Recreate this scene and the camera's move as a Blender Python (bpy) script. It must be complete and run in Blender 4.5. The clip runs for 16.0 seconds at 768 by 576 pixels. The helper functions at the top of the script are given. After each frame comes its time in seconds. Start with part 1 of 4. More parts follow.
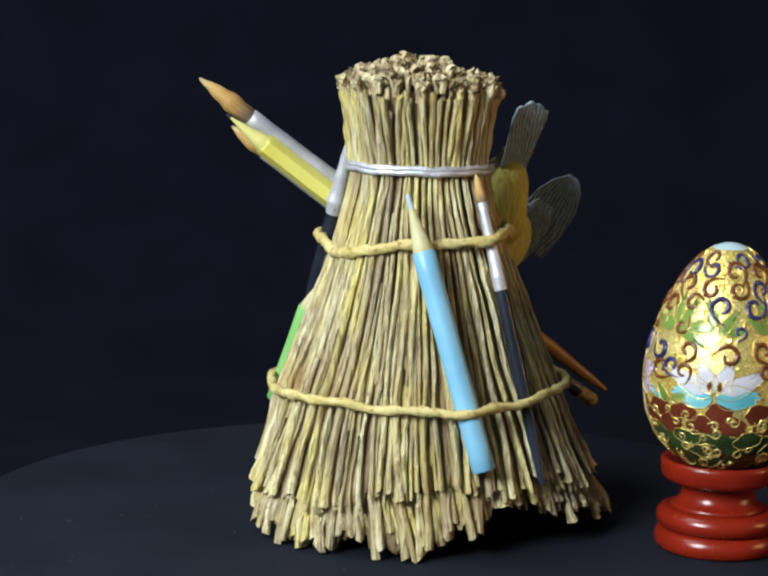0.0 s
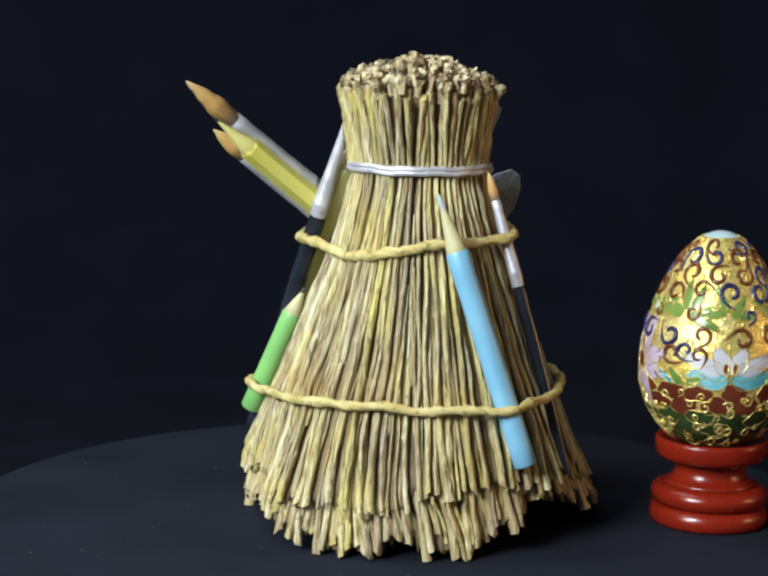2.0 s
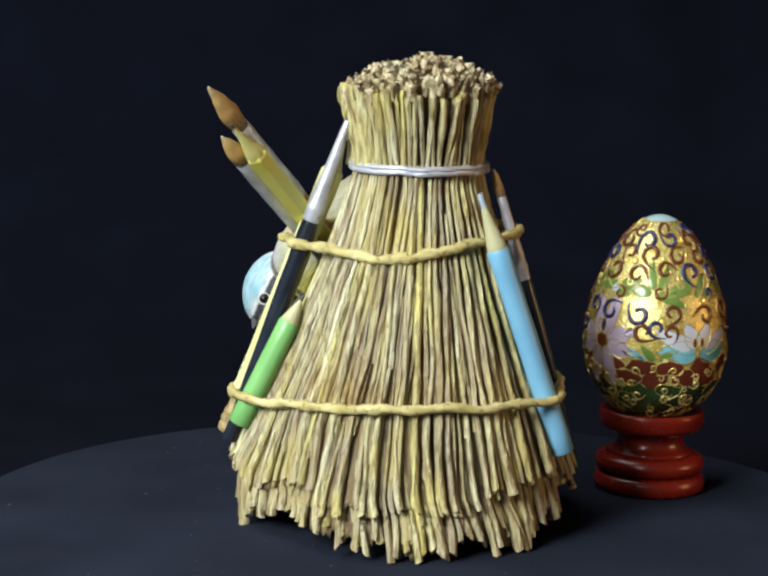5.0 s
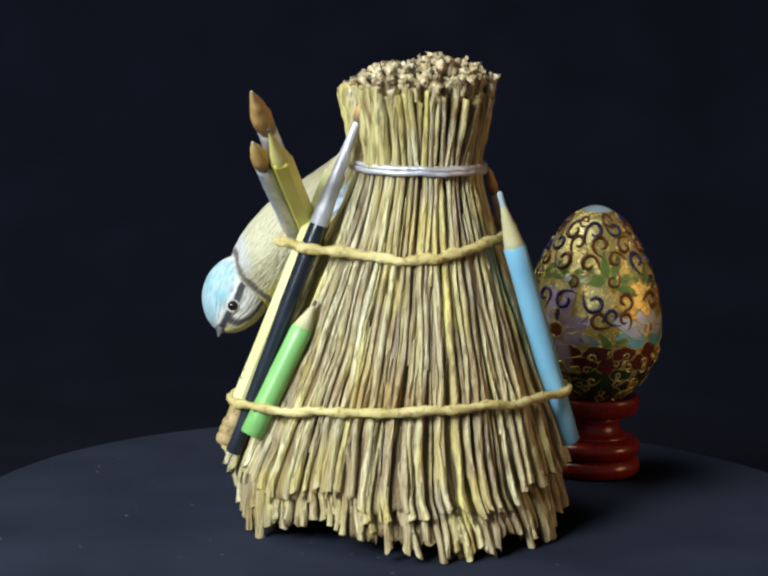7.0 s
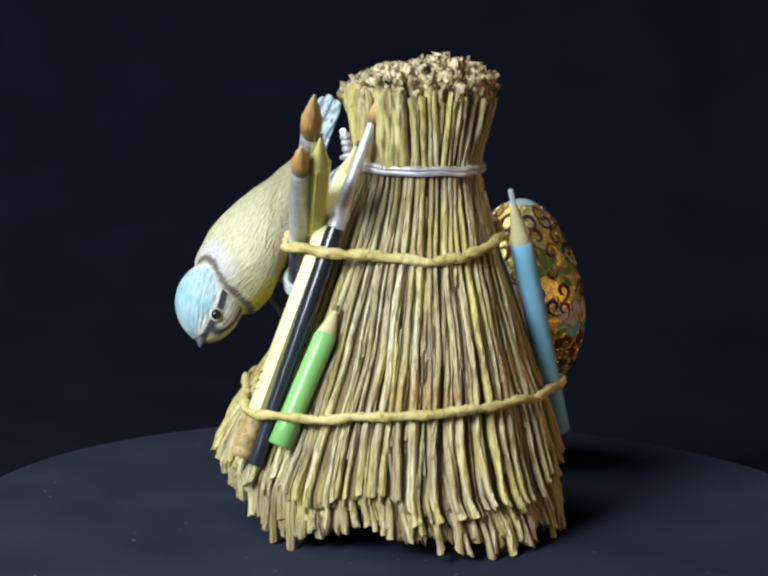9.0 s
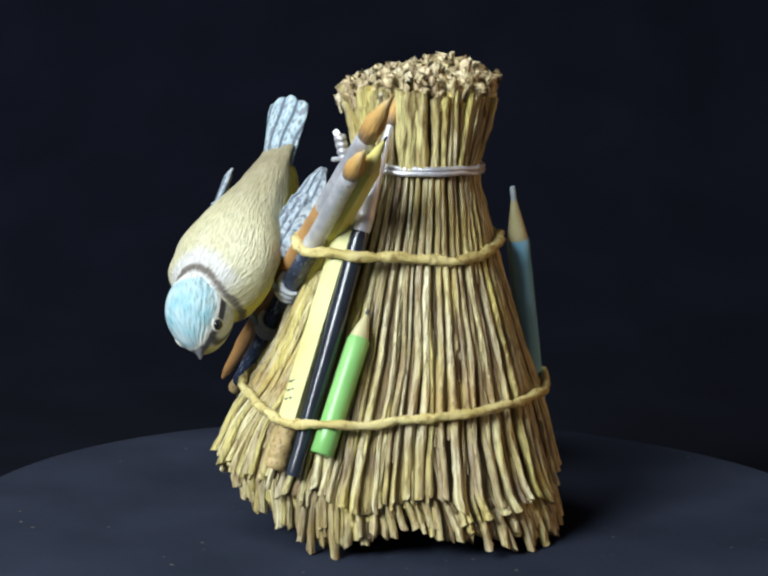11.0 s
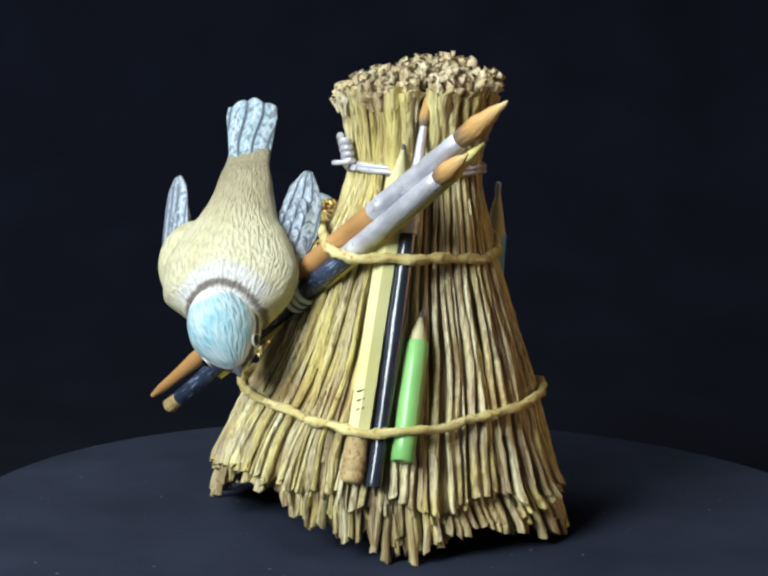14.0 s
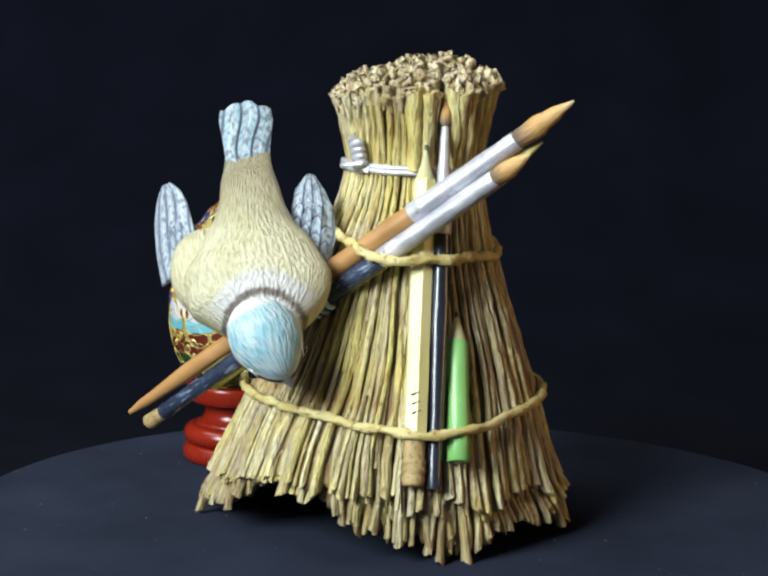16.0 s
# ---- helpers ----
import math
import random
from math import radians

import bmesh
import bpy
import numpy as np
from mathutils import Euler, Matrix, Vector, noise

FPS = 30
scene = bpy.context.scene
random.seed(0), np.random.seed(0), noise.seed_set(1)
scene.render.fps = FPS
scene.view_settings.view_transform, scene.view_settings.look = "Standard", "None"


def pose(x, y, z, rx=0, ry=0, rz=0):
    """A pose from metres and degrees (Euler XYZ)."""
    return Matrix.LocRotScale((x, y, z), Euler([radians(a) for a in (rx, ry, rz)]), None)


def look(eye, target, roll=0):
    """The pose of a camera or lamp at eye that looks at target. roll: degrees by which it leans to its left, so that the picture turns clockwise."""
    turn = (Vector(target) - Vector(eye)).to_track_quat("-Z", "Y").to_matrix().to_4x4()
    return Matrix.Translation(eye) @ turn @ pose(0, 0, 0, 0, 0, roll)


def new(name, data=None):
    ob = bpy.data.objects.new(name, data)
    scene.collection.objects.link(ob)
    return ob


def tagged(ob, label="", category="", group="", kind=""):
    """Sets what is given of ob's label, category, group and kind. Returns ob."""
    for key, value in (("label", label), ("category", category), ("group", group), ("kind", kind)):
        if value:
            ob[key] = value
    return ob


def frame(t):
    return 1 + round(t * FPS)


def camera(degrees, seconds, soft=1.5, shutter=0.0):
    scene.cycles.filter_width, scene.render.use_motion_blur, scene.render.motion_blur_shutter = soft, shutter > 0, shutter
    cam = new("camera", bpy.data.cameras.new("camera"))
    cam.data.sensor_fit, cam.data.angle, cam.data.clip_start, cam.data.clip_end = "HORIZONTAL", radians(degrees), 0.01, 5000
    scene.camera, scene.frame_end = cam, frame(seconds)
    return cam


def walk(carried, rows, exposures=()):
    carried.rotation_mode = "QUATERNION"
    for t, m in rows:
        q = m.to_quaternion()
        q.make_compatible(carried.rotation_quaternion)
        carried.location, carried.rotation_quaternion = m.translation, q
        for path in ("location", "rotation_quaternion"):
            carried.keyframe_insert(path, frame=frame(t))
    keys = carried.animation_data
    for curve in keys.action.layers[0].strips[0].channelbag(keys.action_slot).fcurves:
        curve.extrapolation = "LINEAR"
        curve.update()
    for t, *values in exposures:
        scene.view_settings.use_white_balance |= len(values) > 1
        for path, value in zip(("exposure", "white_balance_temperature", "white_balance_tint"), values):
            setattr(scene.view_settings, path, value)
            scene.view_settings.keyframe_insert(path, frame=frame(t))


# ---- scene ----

MM = 0.001
SPIN = 8.815            # degrees per second of the turntable
SECONDS = 16.0
TOP = -0.7               # height of the felt, mm

# camera: stands still on its tripod
cam = camera(21.741, SECONDS, soft=2.5)
EYE = Vector((0.0, -0.6, 0.1612))
AIM = EYE + Vector((-0.01420, 0.98880, -0.14857))
walk(cam, [(0, look(EYE, AIM, 1.542)), (SECONDS, look(EYE, AIM, 1.542))])

# ---- light ----
world = bpy.data.worlds.new("room")
scene.world = world
world.use_nodes = True
world.node_tree.nodes["Background"].inputs[0].default_value = (0.75, 0.85, 1.0, 1)
world.node_tree.nodes["Background"].inputs[1].default_value = 0.08


def lamp(name, eye, target, size, watts, colour):
    data = bpy.data.lights.new(name, "AREA")
    data.shape, data.size, data.energy, data.color = "DISK", size, watts, colour
    ob = new(name, data)
    ob.matrix_world = look(eye, target)
    return ob


lamp("key_lamp", (-0.54, -0.70, 0.51), (0, 0, 0.07), 0.42, 15.8, (0.88, 0.965, 1.0))
lamp("ceiling_lamp", (-0.50, 0.06, 1.00), (0.0, 0, 0.05), 0.70, 5.6, (0.92, 0.97, 1.0))
lamp("side_lamp", (0.86, -0.14, 0.24), (0, 0, 0.08), 0.30, 1.35, (1.0, 0.56, 0.20))
scene.view_settings.exposure = 0.0


# ---- materials ----
def nodes_of(name):
    m = bpy.data.materials.new(name)
    m.use_nodes = True
    return m, m.node_tree.nodes, m.node_tree.links, m.node_tree.nodes["Principled BSDF"]


def ramp_of(nodes, stops):
    r = nodes.new("ShaderNodeValToRGB")
    while len(r.color_ramp.elements) < len(stops):
        r.color_ramp.elements.new(0.5)
    for e, (p, c) in zip(r.color_ramp.elements, stops):
        e.position, e.color = p, (*c, 1)
    return r


def noise_of(nodes, links, source, scale, detail=4.0, stretch=None):
    n = nodes.new("ShaderNodeTexNoise")
    n.inputs["Scale"].default_value, n.inputs["Detail"].default_value = scale, detail
    if stretch:
        m = nodes.new("ShaderNodeMapping")
        m.inputs["Scale"].default_value = stretch
        links.new(source, m.inputs[0])
        source = m.outputs[0]
    links.new(source, n.inputs["Vector"])
    return n


def mix_of(nodes, links, fac, a, b, kind="MIX"):
    m = nodes.new("ShaderNodeMix")
    m.data_type, m.blend_type = "RGBA", kind
    for value, slot in ((fac, 0), (a, 6), (b, 7)):
        if isinstance(value, (int, float)):
            m.inputs[slot].default_value = value
        elif isinstance(value, tuple):
            m.inputs[slot].default_value = (*value, 1)
        else:
            links.new(value, m.inputs[slot])
    return m.outputs[2]


def bump_of(nodes, links, height, strength, distance, shader):
    b = nodes.new("ShaderNodeBump")
    b.inputs["Strength"].default_value, b.inputs["Distance"].default_value = strength, distance
    links.new(height, b.inputs["Height"])
    links.new(b.outputs[0], shader.inputs["Normal"])
    return b


def paint(name, dark, light, rough=0.5, metal=0.0, scale=350.0, bump=0.25, wear=None, spec=0.5, worn=0.62, streak=False):
    """Hand-painted resin: two tones at two scales, worn spots, a fine relief."""
    m, n, l, s = nodes_of(name)
    co = n.new("ShaderNodeTexCoord").outputs["Object"]
    big, fine = noise_of(n, l, co, scale * 0.3), noise_of(n, l, co, scale * 4, 6)
    r = ramp_of(n, [(0.32, dark), (0.68, light)])
    l.new(big.outputs[0], r.inputs[0])
    col = r.outputs[0]
    if wear:
        w = ramp_of(n, [(worn, (0, 0, 0)), (worn + 0.12, (1, 1, 1))])
        if streak:
            along = noise_of(n, l, n.new("ShaderNodeTexCoord").outputs["UV"], 1.0, 6, (14, 0.16, 1))
        else:
            along = noise_of(n, l, co, scale * 1.3, 5)
        l.new(along.outputs[0], w.inputs[0])
        col = mix_of(n, l, w.outputs[0], col, wear)
    l.new(col, s.inputs["Base Color"])
    rr = n.new("ShaderNodeMapRange")
    rr.inputs[3].default_value, rr.inputs[4].default_value = max(rough - 0.12, 0.03), min(rough + 0.12, 1)
    l.new(fine.outputs[0], rr.inputs[0])
    l.new(rr.outputs[0], s.inputs["Roughness"])
    s.inputs["Metallic"].default_value = metal
    s.inputs["Specular IOR Level"].default_value = spec
    bump_of(n, l, fine.outputs[0], bump, 0.0004, s)
    return m


def bristle_paint(name, length):
    """Painted hair: cream at the tip, ginger in the belly, dark where it enters the ferrule."""
    m, n, l, s = nodes_of(name)
    tc = n.new("ShaderNodeTexCoord")
    sep = n.new("ShaderNodeSeparateXYZ")
    l.new(tc.outputs["UV"], sep.inputs[0])
    hair = noise_of(n, l, tc.outputs["UV"], 1.0, 4, (26, 0.25, 1))
    add = n.new("ShaderNodeMath")
    add.operation = "MULTIPLY_ADD"
    add.inputs[1].default_value = 1 / length
    l.new(sep.outputs[1], add.inputs[0])
    jit = n.new("ShaderNodeMath")
    jit.operation = "MULTIPLY_ADD"
    jit.inputs[1].default_value, jit.inputs[2].default_value = 0.5, -0.25
    l.new(hair.outputs[0], jit.inputs[0])
    l.new(jit.outputs[0], add.inputs[2])
    r = ramp_of(n, [(0.0, (0.70, 0.54, 0.28)), (0.22, (0.64, 0.40, 0.14)), (0.65, (0.52, 0.29, 0.09)), (0.85, (0.26, 0.16, 0.08)), (1.0, (0.13, 0.10, 0.08))])
    l.new(add.outputs[0], r.inputs[0])
    l.new(r.outputs[0], s.inputs["Base Color"])
    s.inputs["Roughness"].default_value = 0.5
    bump_of(n, l, hair.outputs[0], 0.7, 0.0006, s)
    return m


def straw_paint(name, tones, random_from, gold=0.6):
    """Painted straw: a tone for each stalk, streaks along it and a brown wash in the hollows of its grain."""
    m, n, l, s = nodes_of(name)
    tc = n.new("ShaderNodeTexCoord")
    if random_from == "object":
        rnd = n.new("ShaderNodeObjectInfo").outputs["Random"]
    else:
        rnd = n.new("ShaderNodeNewGeometry").outputs["Random Per Island"]
    r = ramp_of(n, tones)
    l.new(rnd, r.inputs[0])
    streak = noise_of(n, l, tc.outputs["UV"], 1.0, 6, (5.5, 0.10, 1))
    sr = ramp_of(n, [(0.33, (0, 0, 0)), (0.55, (1, 1, 1))])
    l.new(streak.outputs[0], sr.inputs[0])
    col = mix_of(n, l, sr.outputs[0], (0.27, 0.175, 0.07), r.outputs[0])
    patch = noise_of(n, l, tc.outputs["Object"], 85, 4, (1, 1, 0.5))
    pr = ramp_of(n, [(0.45, (0, 0, 0)), (0.66, (1, 1, 1))])
    l.new(patch.outputs[0], pr.inputs[0])
    warm = mix_of(n, l, gold, col, (0.76, 0.64, 0.18))
    col = mix_of(n, l, pr.outputs[0], col, warm)
    xyz = n.new("ShaderNodeSeparateXYZ")
    l.new(tc.outputs["Object"], xyz.inputs[0])
    rise = n.new("ShaderNodeMath")
    rise.operation = "MULTIPLY"
    rise.inputs[1].default_value = 7.0
    l.new(xyz.outputs[2], rise.inputs[0])
    band = ramp_of(n, [(0.27, (0, 0, 0)), (0.31, (0.8, 0.8, 0.8)), (0.39, (0, 0, 0)), (0.57, (0, 0, 0)), (0.62, (0.9, 0.9, 0.9)), (0.70, (0, 0, 0))])
    l.new(rise.outputs[0], band.inputs[0])
    spots = ramp_of(n, [(0.42, (0, 0, 0)), (0.60, (1, 1, 1))])
    l.new(noise_of(n, l, tc.outputs["Object"], 30, 3).outputs[0], spots.inputs[0])
    stain = mix_of(n, l, 1.0, band.outputs[0], spots.outputs[0], "MULTIPLY")
    col = mix_of(n, l, stain, col, mix_of(n, l, 0.7, col, (0.40, 0.22, 0.045)))
    rust = noise_of(n, l, tc.outputs["Object"], 60, 4, (1, 1, 0.45))
    ru = ramp_of(n, [(0.52, (0, 0, 0)), (0.72, (0.85, 0.85, 0.85))])
    l.new(rust.outputs[0], ru.inputs[0])
    col = mix_of(n, l, ru.outputs[0], col, mix_of(n, l, 0.64, col, (0.29, 0.195, 0.085)))
    grime = noise_of(n, l, tc.outputs["Object"], 900, 5, (1, 1, 0.07))
    gr = ramp_of(n, [(0.54, (0, 0, 0)), (0.72, (0.7, 0.7, 0.7))])
    l.new(grime.outputs[0], gr.inputs[0])
    col = mix_of(n, l, gr.outputs[0], col, (0.15, 0.09, 0.035))
    l.new(col, s.inputs["Base Color"])
    s.inputs["Roughness"].default_value = 0.42
    add = n.new("ShaderNodeMath")
    l.new(streak.outputs[0], add.inputs[0])
    l.new(grime.outputs[0], add.inputs[1])
    bump_of(n, l, add.outputs[0], 1.0, 0.0013, s)
    return m


def attribute_paint(name, rough, stretch, strength, spec=0.4):
    """Paint laid on by hand in several colours (the mesh's own colour layer) over modelled feather strokes."""
    m, n, l, s = nodes_of(name)
    a = n.new("ShaderNodeVertexColor")
    a.layer_name = "paint"
    tc = n.new("ShaderNodeTexCoord")
    strokes = noise_of(n, l, tc.outputs["UV"], 1.0, 3, stretch)
    sr = ramp_of(n, [(0.36, (0.70, 0.69, 0.66)), (0.54, (1, 1, 1))])
    l.new(strokes.outputs[0], sr.inputs[0])
    l.new(mix_of(n, l, 0.75, a.outputs[0], sr.outputs[0], "MULTIPLY"), s.inputs["Base Color"])
    s.inputs["Roughness"].default_value = rough
    s.inputs["Specular IOR Level"].default_value = spec
    bump_of(n, l, strokes.outputs[0], strength, 0.0008, s)
    return m


STRAW_TONES = [(0.0, (0.45, 0.37, 0.21)), (0.15, (0.71, 0.64, 0.34)), (0.35, (0.84, 0.79, 0.50)), (0.5, (0.55, 0.46, 0.26)),
               (0.68, (0.87, 0.82, 0.54)), (0.82, (0.38, 0.30, 0.20)), (0.91, (0.72, 0.65, 0.21)), (1.0, (0.79, 0.73, 0.40))]
M_STRAW = straw_paint("painted_straw", STRAW_TONES, "object")
M_FILL = straw_paint("painted_straw_joined", [(0.0, (0.38, 0.30, 0.17)), (0.25, (0.60, 0.51, 0.26)), (0.45, (0.34, 0.26, 0.16)), (0.7, (0.74, 0.66, 0.38)), (0.85, (0.46, 0.37, 0.16)), (1.0, (0.68, 0.60, 0.25))], "island")
# Mat tone set below the stalks' to put shade into the grooves between them.
M_SHEET = straw_paint("matted_straw_groove_shade", [(0.0, (0.27, 0.195, 0.11)), (1.0, (0.27, 0.195, 0.11))], "island", 0.3)
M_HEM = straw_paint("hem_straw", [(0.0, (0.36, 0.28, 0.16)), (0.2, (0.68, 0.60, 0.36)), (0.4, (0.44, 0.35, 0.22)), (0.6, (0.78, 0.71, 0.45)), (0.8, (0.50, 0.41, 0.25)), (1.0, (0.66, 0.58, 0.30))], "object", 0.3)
# Hem mat is coloured darker than its straws so their gaps look shaded.
M_HEMMAT = straw_paint("matted_hem_gap_shade", [(0.0, (0.21, 0.15, 0.088)), (1.0, (0.21, 0.15, 0.088))], "island", 0.15)
# Brown wash, kept extra dark as shade behind the straws and in the hollow.
M_CORE = paint("brown_wash_and_shade", (0.10, 0.062, 0.028), (0.19, 0.125, 0.06), 0.65, scale=300)
M_ENDS = straw_paint("cut_straw_ends", [(0.0, (0.64, 0.51, 0.28)), (0.4, (0.82, 0.72, 0.46)), (0.75, (0.72, 0.57, 0.36)), (1.0, (0.90, 0.83, 0.62))], "island", 0.12)
M_HUSK = straw_paint("husk_paint", [(0.0, (0.60, 0.54, 0.22)), (1.0, (0.70, 0.62, 0.30))], "object")
M_ROPE = paint("twine", (0.54, 0.43, 0.14), (0.74, 0.64, 0.30), 0.6, scale=420, bump=1.2, wear=(0.34, 0.22, 0.06), worn=0.56)
M_SILVER = paint("silver_paint", (0.46, 0.46, 0.51), (0.73, 0.73, 0.78), 0.36, 0.4, 480, 0.6, (0.34, 0.34, 0.39))
M_BLUE = paint("blue_lacquer", (0.18, 0.43, 0.62), (0.24, 0.51, 0.69), 0.36, scale=200, bump=0.08)
M_GREEN = paint("green_lacquer", (0.19, 0.47, 0.13), (0.26, 0.55, 0.18), 0.36, scale=200, bump=0.1)
M_YELLOW = paint("yellow_lacquer", (0.68, 0.66, 0.27), (0.76, 0.74, 0.37), 0.42, scale=200, bump=0.12)
M_LEMON = paint("lemon_lacquer", (0.72, 0.64, 0.10), (0.80, 0.74, 0.20), 0.42, scale=200, bump=0.15)
M_LEMONWOOD = paint("yellow_wood_paint", (0.68, 0.60, 0.16), (0.77, 0.71, 0.28), 0.5, scale=300)
M_WOOD = paint("pale_wood_paint", (0.50, 0.47, 0.24), (0.62, 0.57, 0.33), 0.6, scale=350)
M_TAN = paint("tan_end_paint", (0.36, 0.25, 0.10), (0.54, 0.40, 0.18), 0.5, scale=700, bump=0.6, wear=(0.22, 0.13, 0.05), worn=0.54)
M_BLACK = paint("black_lacquer", (0.010, 0.013, 0.020), (0.024, 0.030, 0.044), 0.22, scale=300, bump=0.04)
M_NAVY = paint("navy_lacquer", (0.012, 0.018, 0.034), (0.045, 0.062, 0.11), 0.25, scale=420, bump=0.5, wear=(0.22, 0.27, 0.36), worn=0.56, streak=True)
M_BROWN = paint("brown_handle_lacquer", (0.36, 0.18, 0.06), (0.50, 0.27, 0.10), 0.4, scale=260, bump=0.15)
M_GRAPHITE = paint("graphite", (0.03, 0.03, 0.035), (0.10, 0.09, 0.09), 0.45)
M_BLUELEAD = paint("pale_blue_lead", (0.36, 0.45, 0.52), (0.50, 0.58, 0.62), 0.5)
M_FEATHER = attribute_paint("feather_paint", 0.6, (120, 9, 1), 1.5)
M_DOWN = attribute_paint("down_paint", 0.6, (56, 9, 1), 1.2)
M_PLUME = attribute_paint("plume_paint", 0.55, (22, 7, 1), 0.8)
M_BEAK = paint("beak_grey", (0.05, 0.05, 0.055), (0.14, 0.14, 0.15), 0.4)
M_FOOT = paint("foot_blue_grey", (0.20, 0.23, 0.30), (0.38, 0.42, 0.50), 0.45, scale=700, wear=(0.08, 0.09, 0.12))
M_TOE = paint("toe_pale_grey", (0.42, 0.46, 0.52), (0.58, 0.61, 0.66), 0.45, scale=600, wear=(0.2, 0.22, 0.27))
M_EYE = paint("glossy_black", (0.006, 0.006, 0.007), (0.010, 0.010, 0.012), 0.14, bump=0.0)
M_IRIS = paint("eye_ring", (0.56, 0.54, 0.48), (0.68, 0.66, 0.60), 0.4)
M_GOLD = paint("gilt", (0.78, 0.58, 0.13), (0.97, 0.80, 0.32), 0.19, 0.65, 500, 0.22)
M_SHELL = paint("hammered_gilt", (0.78, 0.58, 0.12), (0.93, 0.79, 0.32), 0.25, 0.6, 300, 0.9, (0.60, 0.34, 0.05), worn=0.58)
M_REDWOOD = paint("red_lacquered_wood", (0.18, 0.011, 0.004), (0.26, 0.018, 0.006), 0.24, scale=120, bump=0.05)
E_RED = paint("rust_enamel", (0.10, 0.032, 0.010), (0.17, 0.052, 0.014), 0.2, bump=0.05)
E_BLUE = paint("cobalt_enamel", (0.018, 0.017, 0.065), (0.038, 0.034, 0.125), 0.2, bump=0.05)
E_GREEN = paint("leaf_enamel", (0.09, 0.17, 0.03), (0.21, 0.31, 0.07), 0.22, bump=0.05)
E_DARK = paint("moss_enamel", (0.020, 0.036, 0.012), (0.045, 0.075, 0.02), 0.25, bump=0.05)
E_WINE = paint("wine_enamel", (0.10, 0.020, 0.010), (0.17, 0.038, 0.016), 0.22, bump=0.05)
E_TEAL = paint("turquoise_enamel", (0.10, 0.40, 0.48), (0.26, 0.58, 0.66), 0.22, bump=0.05)
E_SKY = paint("pale_sky_enamel", (0.38, 0.54, 0.58), (0.54, 0.66, 0.70), 0.2, bump=0.05)
E_WHITE = paint("milk_enamel", (0.50, 0.50, 0.56), (0.66, 0.65, 0.69), 0.22, bump=0.05)
E_PINK = paint("lilac_enamel", (0.42, 0.31, 0.41), (0.57, 0.46, 0.54), 0.22, bump=0.05)


def cloth(name, dark, light, speck, nap=None):
    """Matt cloth; nap: the way its pile leans, in the thing's own space."""
    m, n, l, s = nodes_of(name)
    co = n.new("ShaderNodeTexCoord").outputs["Object"]
    r = ramp_of(n, [(0.35, dark), (0.7, light)])
    l.new(noise_of(n, l, co, 22, 5).outputs[0], r.inputs[0])
    weave = noise_of(n, l, co, 1500, 3)
    col = mix_of(n, l, 0.5, r.outputs[0], weave.outputs[0], "OVERLAY")
    if speck:
        sp = ramp_of(n, [(0.755, (0, 0, 0)), (0.79, (1, 1, 1))])
        l.new(noise_of(n, l, co, 260, 1).outputs[0], sp.inputs[0])
        col = mix_of(n, l, sp.outputs[0], col, speck)
    l.new(col, s.inputs["Base Color"])
    s.inputs["Roughness"].default_value = 0.95
    s.inputs["Specular IOR Level"].default_value = 0.12
    relief = bump_of(n, l, weave.outputs[0], 0.5, 0.0004, s)
    if nap:
        turn = n.new("ShaderNodeVectorTransform")
        turn.vector_type, turn.convert_from, turn.convert_to = "VECTOR", "OBJECT", "WORLD"
        turn.inputs[0].default_value = nap
        lean = n.new("ShaderNodeVectorMath")
        l.new(n.new("ShaderNodeNewGeometry").outputs["Normal"], lean.inputs[0])
        l.new(turn.outputs[0], lean.inputs[1])
        unit = n.new("ShaderNodeVectorMath")
        unit.operation = "NORMALIZE"
        l.new(lean.outputs[0], unit.inputs[0])
        l.new(unit.outputs[0], relief.inputs["Normal"])
    return m


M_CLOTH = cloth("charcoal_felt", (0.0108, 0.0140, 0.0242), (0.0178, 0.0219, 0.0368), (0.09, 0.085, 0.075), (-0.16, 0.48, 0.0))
M_DROP = cloth("black_drop_cloth", (0.0016, 0.0025, 0.0068), (0.0030, 0.0042, 0.0102), None)


# ---- mesh helpers ----
def mesh_ob(name, bm, material, smooth=True):
    me = bpy.data.meshes.new(name)
    bmesh.ops.recalc_face_normals(bm, faces=bm.faces)
    bm.to_mesh(me)
    bm.free()
    for p in me.polygons:
        p.use_smooth = smooth
    for m in material if isinstance(material, (list, tuple)) else [material]:
        me.materials.append(m)
    return new(name, me)


def part(name, bm, material, parent, label="", smooth=True):
    ob = mesh_ob(name, bm, material, smooth)
    ob.parent = parent
    return tagged(ob, label)


